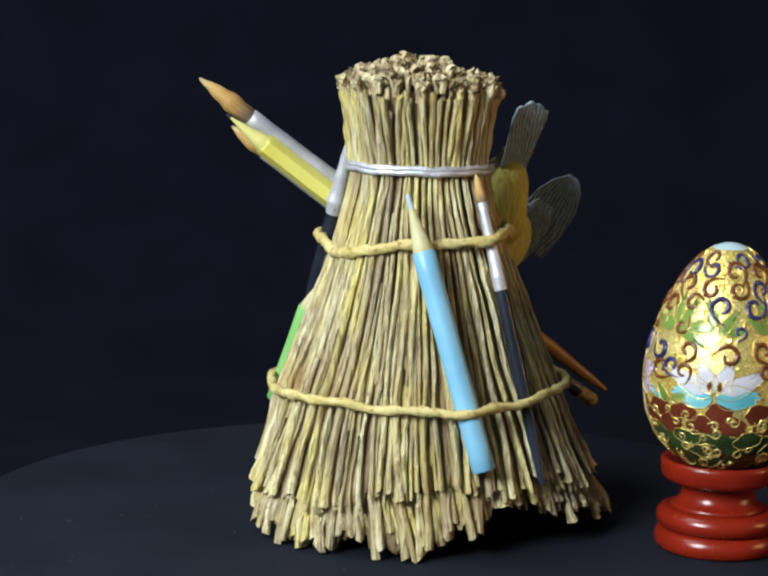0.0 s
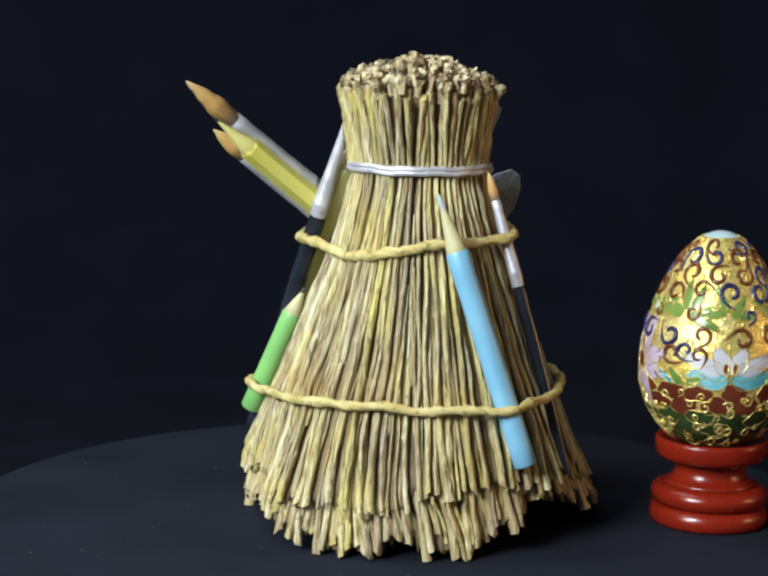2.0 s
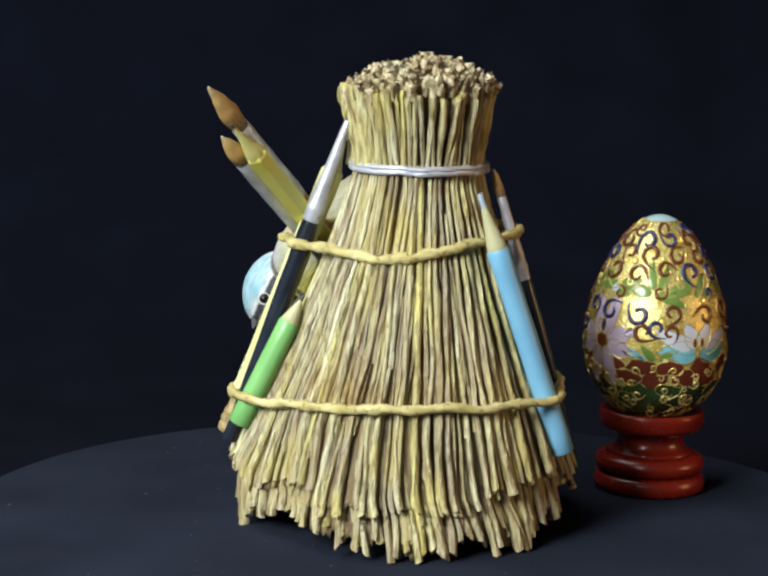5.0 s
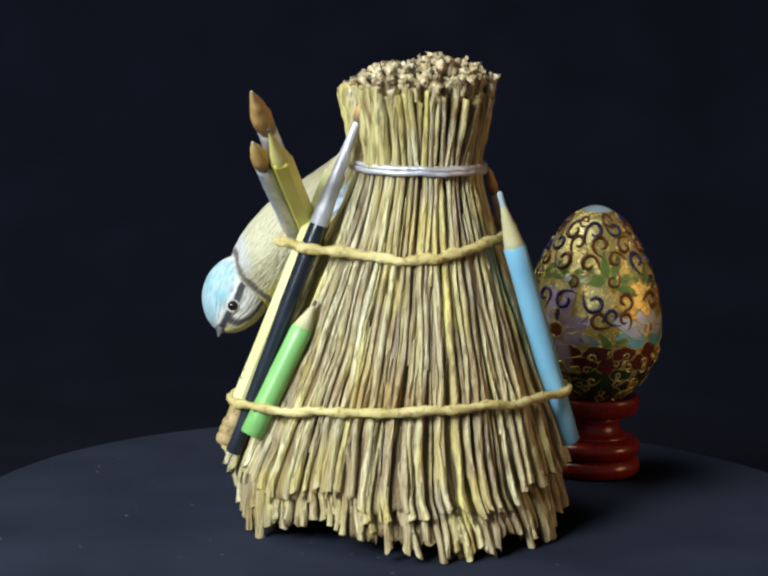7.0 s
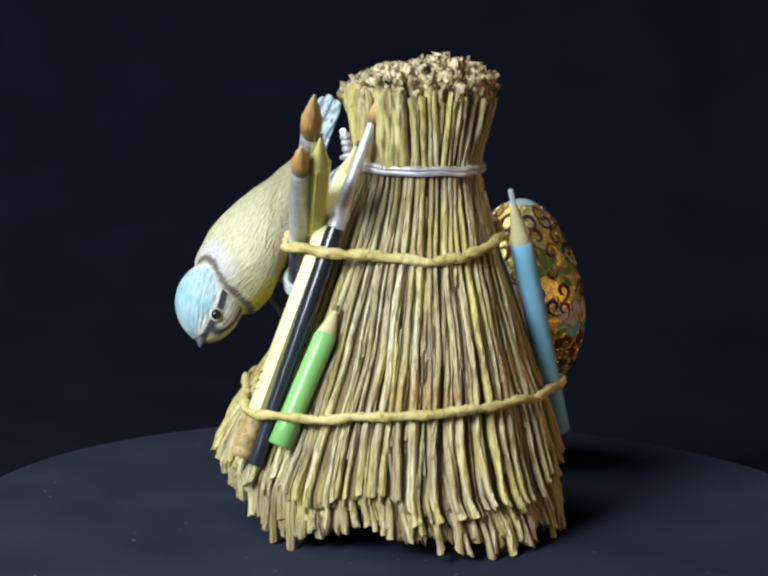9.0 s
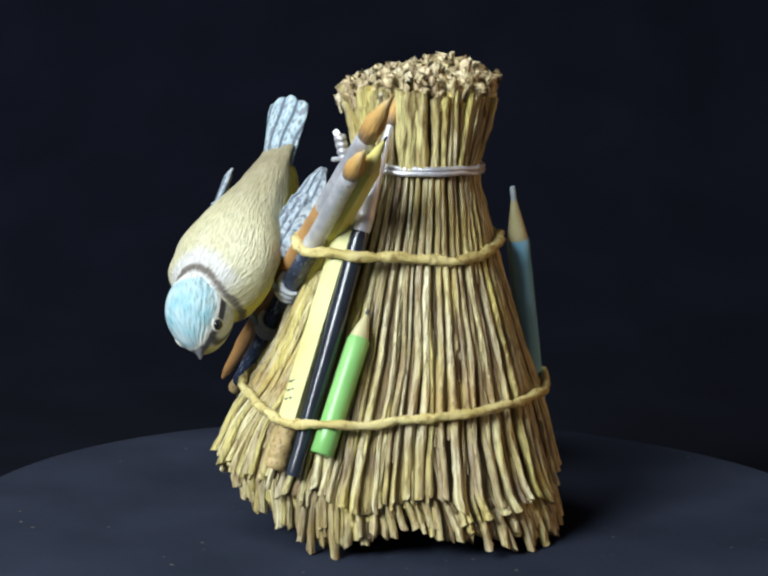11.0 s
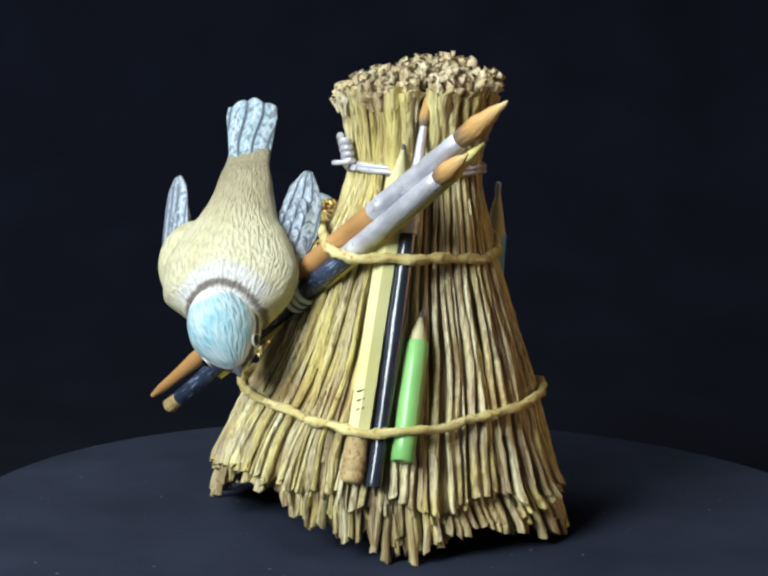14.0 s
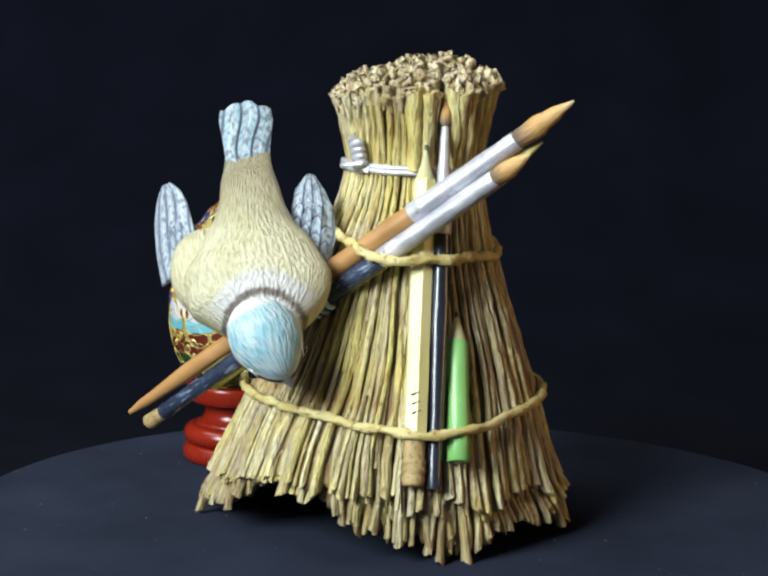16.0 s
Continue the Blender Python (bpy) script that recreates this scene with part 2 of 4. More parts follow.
def loft(bm, rings, uvs=None, cap=True, closed=False, shift=0.0):
    """Skins a row of rings (each a list of points); uv: u round the ring, v along, in millimetres."""
    uv = bm.loops.layers.uv.verify()
    made = [[bm.verts.new(p) for p in ring] for ring in rings]
    k = len(rings[0])
    pairs = list(zip(range(len(made) - 1), range(1, len(made))))
    if closed:
        pairs.append((len(made) - 1, 0))
    for i, j in pairs:
        for a in range(k):
            b = (a + 1) % k
            f = bm.faces.new((made[i][a], made[i][b], made[j][b], made[j][a]))
            vi, vj = (uvs[i], uvs[j]) if uvs else (i, j)
            for loop, val in zip(f.loops, ((shift + a / k, vi), (shift + (a + 1) / k, vi), (shift + (a + 1) / k, vj), (shift + a / k, vj))):
                loop[uv].uv = val
    if cap and not closed:
        for f in (bm.faces.new(made[0][::-1]), bm.faces.new(made[-1])):
            for e in f.edges:
                e.smooth = False
    return made


def axes(d):
    d = d.normalized()
    a = d.cross(Vector((0, 0, 1)))
    a = a.normalized() if a.length > 1e-4 else Vector((1, 0, 0))
    return a, d.cross(a).normalized()


def rod(p0, p1, profile, sides=20, turn=0.0, rough=0.0, bm=None):
    """A turned rod from p0 to p1 (mm); profile: rows of (mm from p0, radius)."""
    bm = bm or bmesh.new()
    p0, p1 = Vector(p0), Vector(p1)
    d = (p1 - p0).normalized()
    a, b = axes(d)
    rings, uvs = [], []
    for s, r in profile:
        c, ring = p0 + d * s, []
        for i in range(sides):
            t = turn + math.tau * i / sides
            q = c + (a * math.cos(t) + b * math.sin(t)) * r
            if rough:
                q += (a * math.cos(t) + b * math.sin(t)) * rough * noise.noise(q * 0.35)
            ring.append(q * MM)
        rings.append(ring)
        uvs.append(s)
    loft(bm, rings, uvs)
    return bm


def fine(profile, step=3.0):
    """The profile with extra rows in between."""
    out = []
    for (s0, r0), (s1, r1) in zip(profile, profile[1:]):
        n = max(1, int((s1 - s0) / step))
        out += [(s0 + (s1 - s0) * i / n, r0 + (r1 - r0) * i / n) for i in range(n)]
    return out + [profile[-1]]


def tube(points, radius, sides=10, closed=False, bm=None, lump=0.0, strands=0):
    """A tube along points (mm); strands: twisted like twine."""
    bm = bm or bmesh.new()
    n = len(points)
    rings, uvs, along = [], [], 0.0
    up = Vector((0, 0, 1))
    for i, p in enumerate(points):
        p = Vector(p)
        a = Vector(points[(i - 1) % n if closed else max(i - 1, 0)])
        b = Vector(points[(i + 1) % n if closed else min(i + 1, n - 1)])
        d = (b - a).normalized()
        x = d.cross(up)
        x = x.normalized() if x.length > 1e-3 else Vector((1, 0, 0))
        y = x.cross(d)
        r = radius(i / (n - 1)) if callable(radius) else radius
        ring = []
        for k in range(sides):
            t = math.tau * k / sides
            rr = r * (1 + lump * noise.noise(p * 0.5 + Vector((k * 0.6, 0, 0))))
            if strands:
                rr *= 1 + 0.13 * math.cos(strands * t + along * 0.55)
            ring.append((p + (x * math.cos(t) + y * math.sin(t)) * rr) * MM)
        rings.append(ring)
        uvs.append(along)
        along += (b - a).length / 2
    loft(bm, rings, uvs, closed=closed)
    return bm


def ring_value(table, az):
    """Smooth value of a table of evenly spaced azimuths from -180 degrees."""
    k = len(table)
    f = ((az + 180) % 360) / 360 * k
    i, f = int(f) % k, f - int(f)
    f = f * f * (3 - 2 * f)
    return table[i] * (1 - f) + table[(i + 1) % k] * f


# ---- the table, the turntable and the drop cloth ----
def lathe(profile, sides=96):
    bm = bmesh.new()
    rings = [[(r * MM * math.cos(math.tau * i / sides), r * MM * math.sin(math.tau * i / sides), z * MM) for i in range(sides)] for r, z in profile]
    loft(bm, rings, [z for _, z in profile])
    return bm


def drop_cloth():
    """One black cloth that lies on the table and climbs up behind in soft folds."""
    bm = bmesh.new()
    cols, rows = 90, 46
    grid = []
    for j in range(rows):
        s = j / (rows - 1) * 3.2
        if s < 1.15:
            y, z = -0.8 + s, -0.045
        elif s < 1.55:
            t = (s - 1.15) / 0.4 * math.pi / 2
            y, z = 0.35 + 0.25 * math.sin(t), -0.045 + 0.25 * (1 - math.cos(t))
        else:
            y, z = 0.60, 0.205 + (s - 1.55)
        line = []
        for i in range(cols):
            x = -1.3 + 2.6 * i / (cols - 1)
            fold = 0.018 * noise.noise(Vector((x * 3.1, 0.3, 0))) * max(0, min(1, (s - 1.15)))
            line.append(bm.verts.new((x, y + fold, z)))
        grid.append(line)
    for a, b in zip(grid, grid[1:]):
        for i in range(cols - 1):
            bm.faces.new((a[i], a[i + 1], b[i + 1], b[i]))
    ob = mesh_ob("backdrop", bm, M_DROP)
    tagged(ob, "black cloth spread over the table and hung behind", "backdrop", kind="structure")


def table():
    bm = bmesh.new()
    bmesh.ops.create_cube(bm, size=1, matrix=Matrix.Translation((0, -0.1, -0.066)) @ Matrix.Diagonal((2.6, 1.40, 0.04, 1)))
    bmesh.ops.bevel(bm, geom=bm.edges[:], offset=0.004, segments=2, affect="EDGES")
    ob = mesh_ob("floor", bm, M_DROP, False)
    tagged(ob, "dark tabletop under the black cloth", "tabletop", kind="structure")


def turntable():
    root = new("turntable")
    tagged(root, "round turntable covered in charcoal grey felt", "turntable")
    part("platter", lathe([(0.5, -12), (140, -12), (143.2, -10.5), (144.2, -7), (144.2, -2.6), (143.6, -1.0), (142.3, -0.2), (141, 0), (60, 0), (0.5, 0)], 160),
         M_CLOTH, root, "charcoal felt-covered disc")
    part("foot", lathe([(0.5, -43.7), (70, -43.7), (74, -41), (74, -16), (60, -12.1), (0.5, -12.1)], 96), M_GRAPHITE, root, "dark grey plastic foot")
    return root


# ---- the sheaf of straw ----
PROFILE = np.array([  # height, radius, centre x, centre y, oval x, oval y
    (0, 57.0, 6.4, 3.6, 3.0, 2.2), (8, 55.6, 5.6, 4.4, 2.2, 1.4), (16.9, 52.4, 4.0, 6.0, 0, -0.4), (32.2, 46.4, 3.2, 5.4, -1.2, -0.4), (43, 42.2, 2.8, 4.2, -0.6, 0), (55.4, 37.0, 2.6, 2.9, 0, 0),
    (76.2, 29.2, 2.2, 1.8, 0, 0), (88, 24.9, 1.7, 0.9, 0, 0), (96.5, 22.2, 1.4, 0.2, 0.5, 0), (104, 20.1, 1.4, -0.2, 1.0, 0.2), (110, 19.3, 1.3, -0.3, 0.8, 0.4),
    (121.5, 20.7, 0.9, -0.5, 0.4, 0.9), (130.3, 22.2, 0.8, -0.1, 0.2, 1.2), (140, 22.6, 0.8, 0, 0.2, 1.2)])
HEM = [8, 4.6, 2.8, 0.9, 3.1, 3.3, 1.2, 6.3, 14.1, 11.8, 9.3, 5, 3.7, 3.7, 3.4, 3.8, 8.1, 13.3, 18.7, 17.4, 7.7, 5.7, 2.7, 3.0]
UPPER_HEM = [16.7, 15.4, 13.0, 15.1, 17.2, 20.5, 19.4, 19.4, 17, 16.7, 16.7, 16.7, 18.5, 20.5, 22, 20.1, 18.5, 16.1]
ROPE_HIGH = [83.5, 82.9, 83.5, 85.6, 87.7, 87.8, 88.4, 90.0, 90.2, 90, 89.5, 88.5, 88.5, 90.0, 88.0, 85.0, 85.2, 84.6]
ROPE_LOW = [39.7, 40.7, 42.0, 42.4, 42.0, 42.2, 42.8, 44.0, 44.2, 44.2, 43.6, 42.6, 42, 41.6, 40.6, 38.6, 38.0, 38.2]


def sheaf(az, z, off=0.0):
    r, cx, cy, c2, s2 = (np.interp(z, PROFILE[:, 0], PROFILE[:, i]) for i in range(1, 6))
    a = radians(az)
    r += off + c2 * math.cos(2 * a) + s2 * math.sin(2 * a)
    turn = az % 360
    r -= 4.0 * math.exp(-((turn - 183) / 15) ** 2) * max(0.0, min(1.0, (34 - z) / 20))      # pressed in
    r += 2.6 * math.exp(-((turn - 108) / 16) ** 2) * max(0.0, min(1.0, (46 - z) / 22))      # splayed out
    return Vector((cx + r * math.cos(a), cy + r * math.sin(a), z))


SECTION = [(-0.95, -0.9), (-1.0, 0.2), (-0.6, 1.02), (0.05, 1.32), (0.66, 0.95), (1.0, 0.1), (0.95, -0.9), (0.0, -1.1)]


def stalk(bm, az0, az1, z0, z1, w0, w1, off0=0.0, off1=0.0, n=13, seed=0.0, frayed=0.0):
    """One straw that lies on the sheaf's surface from height z0 to z1."""
    rings, uvs = [], []
    flip = 1 if math.sin(seed * 7.3) > 0 else -1
    cut = 1.4 * math.sin(seed * 3.1)
    for i in range(n):
        t = i / (n - 1)
        z = z0 + (z1 - z0) * t
        az = az0 + (az1 - az0) * t + 1.5 * noise.noise(Vector((seed, z * 0.045, 0)))
        off = off0 + (off1 - off0) * t + 0.8 * noise.noise(Vector((seed + 40, z * 0.07, 0)))
        p = sheaf(az, z, off)
        a = radians(az)
        out, side = Vector((math.cos(a), math.sin(a), 0)), Vector((-math.sin(a), math.cos(a), 0)) * flip
        w = (w0 + (w1 - w0) * t) * (1 + 0.3 * noise.noise(Vector((seed + 80, z * 0.16, 0))))
        fray = frayed * max(0, t - 0.75) * 4
        ring = []
        for k, (x, y) in enumerate(SECTION):
            ww = w * (1 + 0.25 * noise.noise(Vector((seed + k * 3.7, z * 0.07, 5))) + 0.30 * noise.noise(Vector((seed + k * 2.3, z * 0.27, 9))))
            q = p + side * (x * ww) + out * (y * ww)
            if i == n - 1:
                q.z += cut * x * w * 0.5 + 0.4 * noise.noise(Vector((k * 1.7, seed, 2)))
            if fray:
                q += noise.noise_vector(Vector((k * 2.1, seed, z * 0.4))) * fray
            q.z = max(q.z, TOP + 0.05)
            ring.append(q * MM)
        rings.append(ring)
        uvs.append(z)
    loft(bm, rings, uvs, shift=seed * 1.37 % 50)
    return bm


def sheet(z_top, bottom, off0, off1, thick, n_az, n_z, seed, relief):
    """A matted layer of straw: fluted, rough, with a cut lower edge."""
    bm = bmesh.new()
    uv = bm.loops.layers.uv.verify()
    rows = []
    for j in range(n_z + 1):
        outer, inner = [], []
        for i in range(n_az):
            az = -180 + 360 * i / n_az
            low = bottom(az)
            z = z_top + (low - z_top) * j / n_z
            flute = noise.noise(Vector((az * 0.55, z * 0.012, seed))) + 0.6 * noise.noise(Vector((az * 1.3, z * 0.03, seed + 9)))
            off = off0 + (off1 - off0) * j / n_z + relief * flute + 0.25 * noise.noise(Vector((az * 0.8, z * 0.5, seed)))
            p, q = sheaf(az, max(z, TOP + 0.1), off), sheaf(az, max(z, TOP + 0.1), off - thick)
            outer.append(bm.verts.new(p * MM))
            inner.append(bm.verts.new(q * MM))
        rows.append((outer, inner))
    def face(a, b, c, d, i, j):
        f = bm.faces.new((a, b, c, d))
        for loop, (u, v) in zip(f.loops, ((i, j), (i + 1, j), (i + 1, j + 1), (i, j + 1))):
            loop[uv].uv = (u * 110 / n_az, v * 110 / n_z)
    for j in range(n_z):
        for i in range(n_az):
            k = (i + 1) % n_az
            face(rows[j][0][i], rows[j][0][k], rows[j + 1][0][k], rows[j + 1][0][i], i, j)
            face(rows[j][1][i], rows[j][1][k], rows[j + 1][1][k], rows[j + 1][1][i], i, j)
    for i in range(n_az):
        k = (i + 1) % n_az
        face(rows[-1][0][i], rows[-1][0][k], rows[-1][1][k], rows[-1][1][i], i, 0)
        face(rows[0][0][i], rows[0][0][k], rows[0][1][k], rows[0][1][i], i, 0)
    return bm


def sheaf_parts(root):
    rng = random.Random(4)
    # inner shell, hollow below
    prof_z = [23, 26, 31, 40, 50, 60, 70, 80, 90, 100, 110, 120, 128]
    bm = bmesh.new()
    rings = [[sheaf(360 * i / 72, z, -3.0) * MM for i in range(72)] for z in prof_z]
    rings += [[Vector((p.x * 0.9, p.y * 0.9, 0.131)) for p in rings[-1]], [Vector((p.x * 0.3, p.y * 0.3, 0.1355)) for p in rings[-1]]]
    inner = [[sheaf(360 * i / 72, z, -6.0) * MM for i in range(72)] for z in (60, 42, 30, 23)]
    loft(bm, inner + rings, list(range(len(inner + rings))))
    part("core", bm, M_CORE, root, "brown-washed hollow core, darkened for shade")

    def add(bm, material=M_STRAW):
        part("straw", bm, material, root)

    def step(az, seed, wide=0.11, high=3.2):
        """Neighbouring straws end together, in steps."""
        return high * noise.cell(Vector((az * wide + 0.6 * noise.noise(Vector((az * 0.05, seed, 0))), seed, 0.5)))

    part("straw_mat", sheet(110, lambda az: ring_value(UPPER_HEM, az) + step(az, 1) - 0.6 + 0.8 * noise.noise(Vector((az * 0.9, 3, 0))), -2.0, -1.8, 1.4, 720, 46, 2.0, 0.7), M_SHEET, root, "matted tan straw of the skirt, darkened for groove shade")
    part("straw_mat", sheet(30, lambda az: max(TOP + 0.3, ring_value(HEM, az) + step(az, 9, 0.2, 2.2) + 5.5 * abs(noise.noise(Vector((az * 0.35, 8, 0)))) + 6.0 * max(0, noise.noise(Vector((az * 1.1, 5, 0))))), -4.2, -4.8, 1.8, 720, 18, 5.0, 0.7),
         M_HEMMAT, root, "matted tan straw of the ragged hem, darkened for shade in its gaps")
    part("straw_mat", sheet(131.5, lambda az: 107.6, -2.0, -1.9, 1.4, 540, 12, 8.0, 0.5), M_SHEET, root, "matted tan straw of the head, darkened for groove shade")
    # flaring head above the wire, with a notch where the brush leans
    n = 68
    for i in range(n):
        az = -180 + 360 * (i + rng.uniform(-0.22, 0.22)) / n
        notch = 146 < az < 160
        add(stalk(bmesh.new(), az, az + rng.uniform(-6, 6), 108.6, (121 if notch else rng.uniform(129.5, 132.5)), rng.uniform(0.6, 0.85), rng.uniform(0.7, 1.1), -0.6,
                  (-2.4 if notch else rng.uniform(-0.5, 0.6)), 16, i * 1.7, 0.5))
    for az, w in ((169, 2.4), (176.5, 2.2), (162.5, 2.3), (141, 2.6), (130, 2.9)):
        part("husk", stalk(bmesh.new(), az, az - 2, 108.6, 131.5, w * 0.8, w, -0.7, 0.2, 12, az), M_HUSK, root, "broad smooth yellow-green straw husk")
    # skirt: long straws from the wire down, then shorter ones in the widening gaps
    n = 66
    for i in range(n):
        az = -180 + 360 * (i + rng.uniform(-0.3, 0.3)) / n
        end = ring_value(UPPER_HEM, az) + step(az, 1) + rng.uniform(-1.2, 0.6)
        add(stalk(bmesh.new(), az, az + rng.uniform(-3, 3), 110, end, rng.uniform(0.5, 0.85), rng.uniform(0.7, 1.35), rng.uniform(-1.0, -0.4), rng.uniform(-0.5, 0.8), 44, 100 + i * 1.3))
    for i in range(n):
        az = -180 + 360 * (i + 0.5 + rng.uniform(-0.3, 0.3)) / n
        end = ring_value(UPPER_HEM, az) + step(az, 1) + rng.uniform(-1.4, 0.6)
        add(stalk(bmesh.new(), az, az + rng.uniform(-2.5, 2.5), rng.uniform(70, 104), end, 0.4, rng.uniform(0.6, 1.15), -1.3, rng.uniform(-1.0, 0.2), 36, 300 + i * 1.3))
    # hem: the under layer that stands on the disc
    n = 100
    for i in range(n):
        az = -180 + 360 * (i + rng.uniform(-0.3, 0.3)) / n
        end = max(TOP + 0.3, ring_value(HEM, az) + step(az, 9, 0.2, 2.6) + rng.uniform(-1.8, 1.4) + rng.choice((0, 0, 0, 2.5)))
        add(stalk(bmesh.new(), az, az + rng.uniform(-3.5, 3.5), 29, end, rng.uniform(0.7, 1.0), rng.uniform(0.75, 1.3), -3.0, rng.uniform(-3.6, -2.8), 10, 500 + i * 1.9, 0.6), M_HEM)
    # finer straws between
    bm = bmesh.new()
    for i in range(190):
        az = rng.uniform(-180, 180)
        top = rng.uniform(34, 109)
        end = max(ring_value(UPPER_HEM, az) - 2 + step(az, 1), top - rng.uniform(25, 75))
        stalk(bm, az, az + rng.uniform(-3, 3), top, end, 0.35, rng.uniform(0.4, 0.7), -1.3, rng.uniform(-1.2, -0.4), 15, 900 + i)
    for i in range(60):
        az = rng.uniform(-180, 180)
        if 144 < az < 162:
            continue
        stalk(bm, az, az + rng.uniform(-5, 5), 108.8, rng.uniform(116, 132), 0.35, 0.6, -1.3, -0.9, 8, 1200 + i, 0.6)
    for i in range(220):
        az = rng.uniform(-180, 180)
        end = max(TOP + 0.3, ring_value(HEM, az) + rng.uniform(-0.5, 7))
        stalk(bm, az, az + rng.uniform(-4, 4), 26, end, 0.7, rng.uniform(0.6, 1.1), -4.0, rng.uniform(-5.0, -3.2), 8, 1400 + i, 0.5)
    tagged(part("straw_filler", bm, M_FILL, root, "thin straws pressed between the larger ones"), kind="stuff")
    # crumbled cut ends on top
    bm = bmesh.new()
    for i in range(440):
        rr = 23.4 * math.sqrt((i + 0.5) / 440)
        az = i * 137.508 + rng.uniform(-9, 9)
        p = sheaf(az, 130, rr - 22.8)
        if 146 < (az + 180) % 360 - 180 < 162 and rr > 18:
            continue
        h = 131.7 + 7.8 * (1 - ((p.x + 0.8) ** 2 + (p.y + 5.0) ** 2) / 620) + rng.uniform(-2.0, 1.8) + 2.4 * noise.noise(Vector((p.x * 0.12, p.y * 0.12, 6)))
        w = rng.uniform(0.5, 1.35)
        lean = Vector((p.x * 0.01 + rng.uniform(-0.2, 0.2), p.y * 0.01 + rng.uniform(-0.2, 0.2), 1)).normalized()
        a, b = axes(lean)
        rings = []
        base = Vector((p.x, p.y, h - 5))
        for j, (s, k) in enumerate(((0, 0.8), (2.6, 0.9), (3.9, 1.15), (4.9, 1.2), (5.3, 0.75))):
            ring = []
            for q in range(7):
                t = math.tau * q / 7
                v = base + lean * s + (a * math.cos(t) + b * math.sin(t)) * w * k
                v += noise.noise_vector(v * 0.9 + Vector((i, 0, 0))) * (2.0 if j > 1 else 0.25)
                ring.append(v * MM)
            rings.append(ring)
        loft(bm, rings, [0, 2, 4, 5, 6], shift=i * 0.7)
    tagged(part("straw_top", bm, M_ENDS, root, "crumbled cream cut ends of the straws"), kind="stuff")


def bindings(root):
    # twine, upper and lower; it bulges over what it holds
    def hull(points):
        points = sorted(points)
        out = []
        for run in (points, points[::-1]):
            row = []
            for p in run:
                while len(row) > 1 and (row[-1][0] - row[-2][0]) * (p[1] - row[-2][1]) - (row[-1][1] - row[-2][1]) * (p[0] - row[-2][0]) <= 0:
                    row.pop()
                row.append(p)
            out += row[:-1]
        return out

    def loop(name, table, radius, slack, held, seed):
        """Twine pulled taut round the sheaf and the tools that it holds."""
        flat = sum(table) / len(table)
        pts = [tuple(sheaf(a, flat, slack)[:2]) for a in range(0, 360, 3)]
        for tip, bottom, r in held:
            tip, bottom = Vector(tip), Vector(bottom)
            az = math.degrees(math.atan2(tip.y + bottom.y, tip.x + bottom.x))
            c = tip.lerp(bottom, (ring_value(table, az) - tip.z) / (bottom.z - tip.z))
            pts += [(c.x + (r + 0.75) * math.cos(t), c.y + (r + 0.75) * math.sin(t)) for t in np.linspace(0, math.tau, 17)[:-1]]
        rim = hull(pts)
        cx, cy = (sheaf(0, flat)[0] + sheaf(180, flat)[0]) / 2, (sheaf(90, flat)[1] + sheaf(-90, flat)[1]) / 2
        path = []
        for i in range(240):
            az = -180 + 360 * i / 240
            ux, uy = math.cos(radians(az)), math.sin(radians(az))
            far = 0.0
            for (ax, ay), (bx, by) in zip(rim, rim[1:] + rim[:1]):
                ex, ey = bx - ax, by - ay
                det = ux * -ey + uy * ex
                if abs(det) < 1e-9:
                    continue
                t = ((ax - cx) * -ey + (ay - cy) * ex) / det
                k = (ux * (ay - cy) - uy * (ax - cx)) / det
                if t > 0 and -1e-6 <= k <= 1 + 1e-6:
                    far = max(far, t)
            far += 0.5 * noise.noise(Vector((i * 0.09, seed, 3)))
            z = ring_value(table, az) + 0.8 * noise.noise(Vector((i * 0.11, seed, 0)))
            path.append(Vector((cx + far * ux, cy + far * uy, z)))
        return part(name, tube(path, radius, 14, True, lump=0.5, strands=2), M_ROPE, root, "ochre painted twine loop")

    loop("twine", ROPE_HIGH, 1.45, 1.9, [((17.6, -15.6, 108.0), (39.6, -32.6, 19.6), 2), ((-15.4, 14.6, 116.4), (-36.7, 42.7, 23.8), 3.5), ((-16.6, 7.4, 131.5), (-40.0, 37.6, 22.6), 2.8), ((-67.2, 15.6, 132.2), (65.2, 55.0, 30.6), 3.2), ((-57.5, 21.3, 117.4), (61.6, 51.4, 27.0), 3.1)], 1.0)
    loop("twine", ROPE_LOW, 1.3, 2.8, [((17.6, -15.6, 108.0), (39.6, -32.6, 19.6), 2), ((-15.4, 14.6, 116.4), (-36.7, 42.7, 23.8), 3.5), ((-16.6, 7.4, 131.5), (-40.0, 37.6, 22.6), 2.8),
                                       ((-29.6, 16.2, 69.4), (-42.6, 29.8, 29.6), 3.4), ((-2.2, -29.2, 102.8), (22.0, -43.9, 25.6), 3.5)], 7.0)
    for strand, high in enumerate((109.2, 107.9)):
        pts = []
        for i in range(160):
            az = -180 + 360 * i / 160
            pts.append(sheaf(az, high + 0.5 * noise.noise(Vector((i * 0.12, 2, 0))), 1.15 + 0.3 * noise.noise(Vector((i * 0.2, 5, 0)))))
        part("wire", tube(pts, 0.84, 10, True, lump=0.3), M_SILVER, root, "silver painted wire round the neck")
    for sgn in (0, math.pi):
        pts = []
        for i in range(40):
            t = i / 39
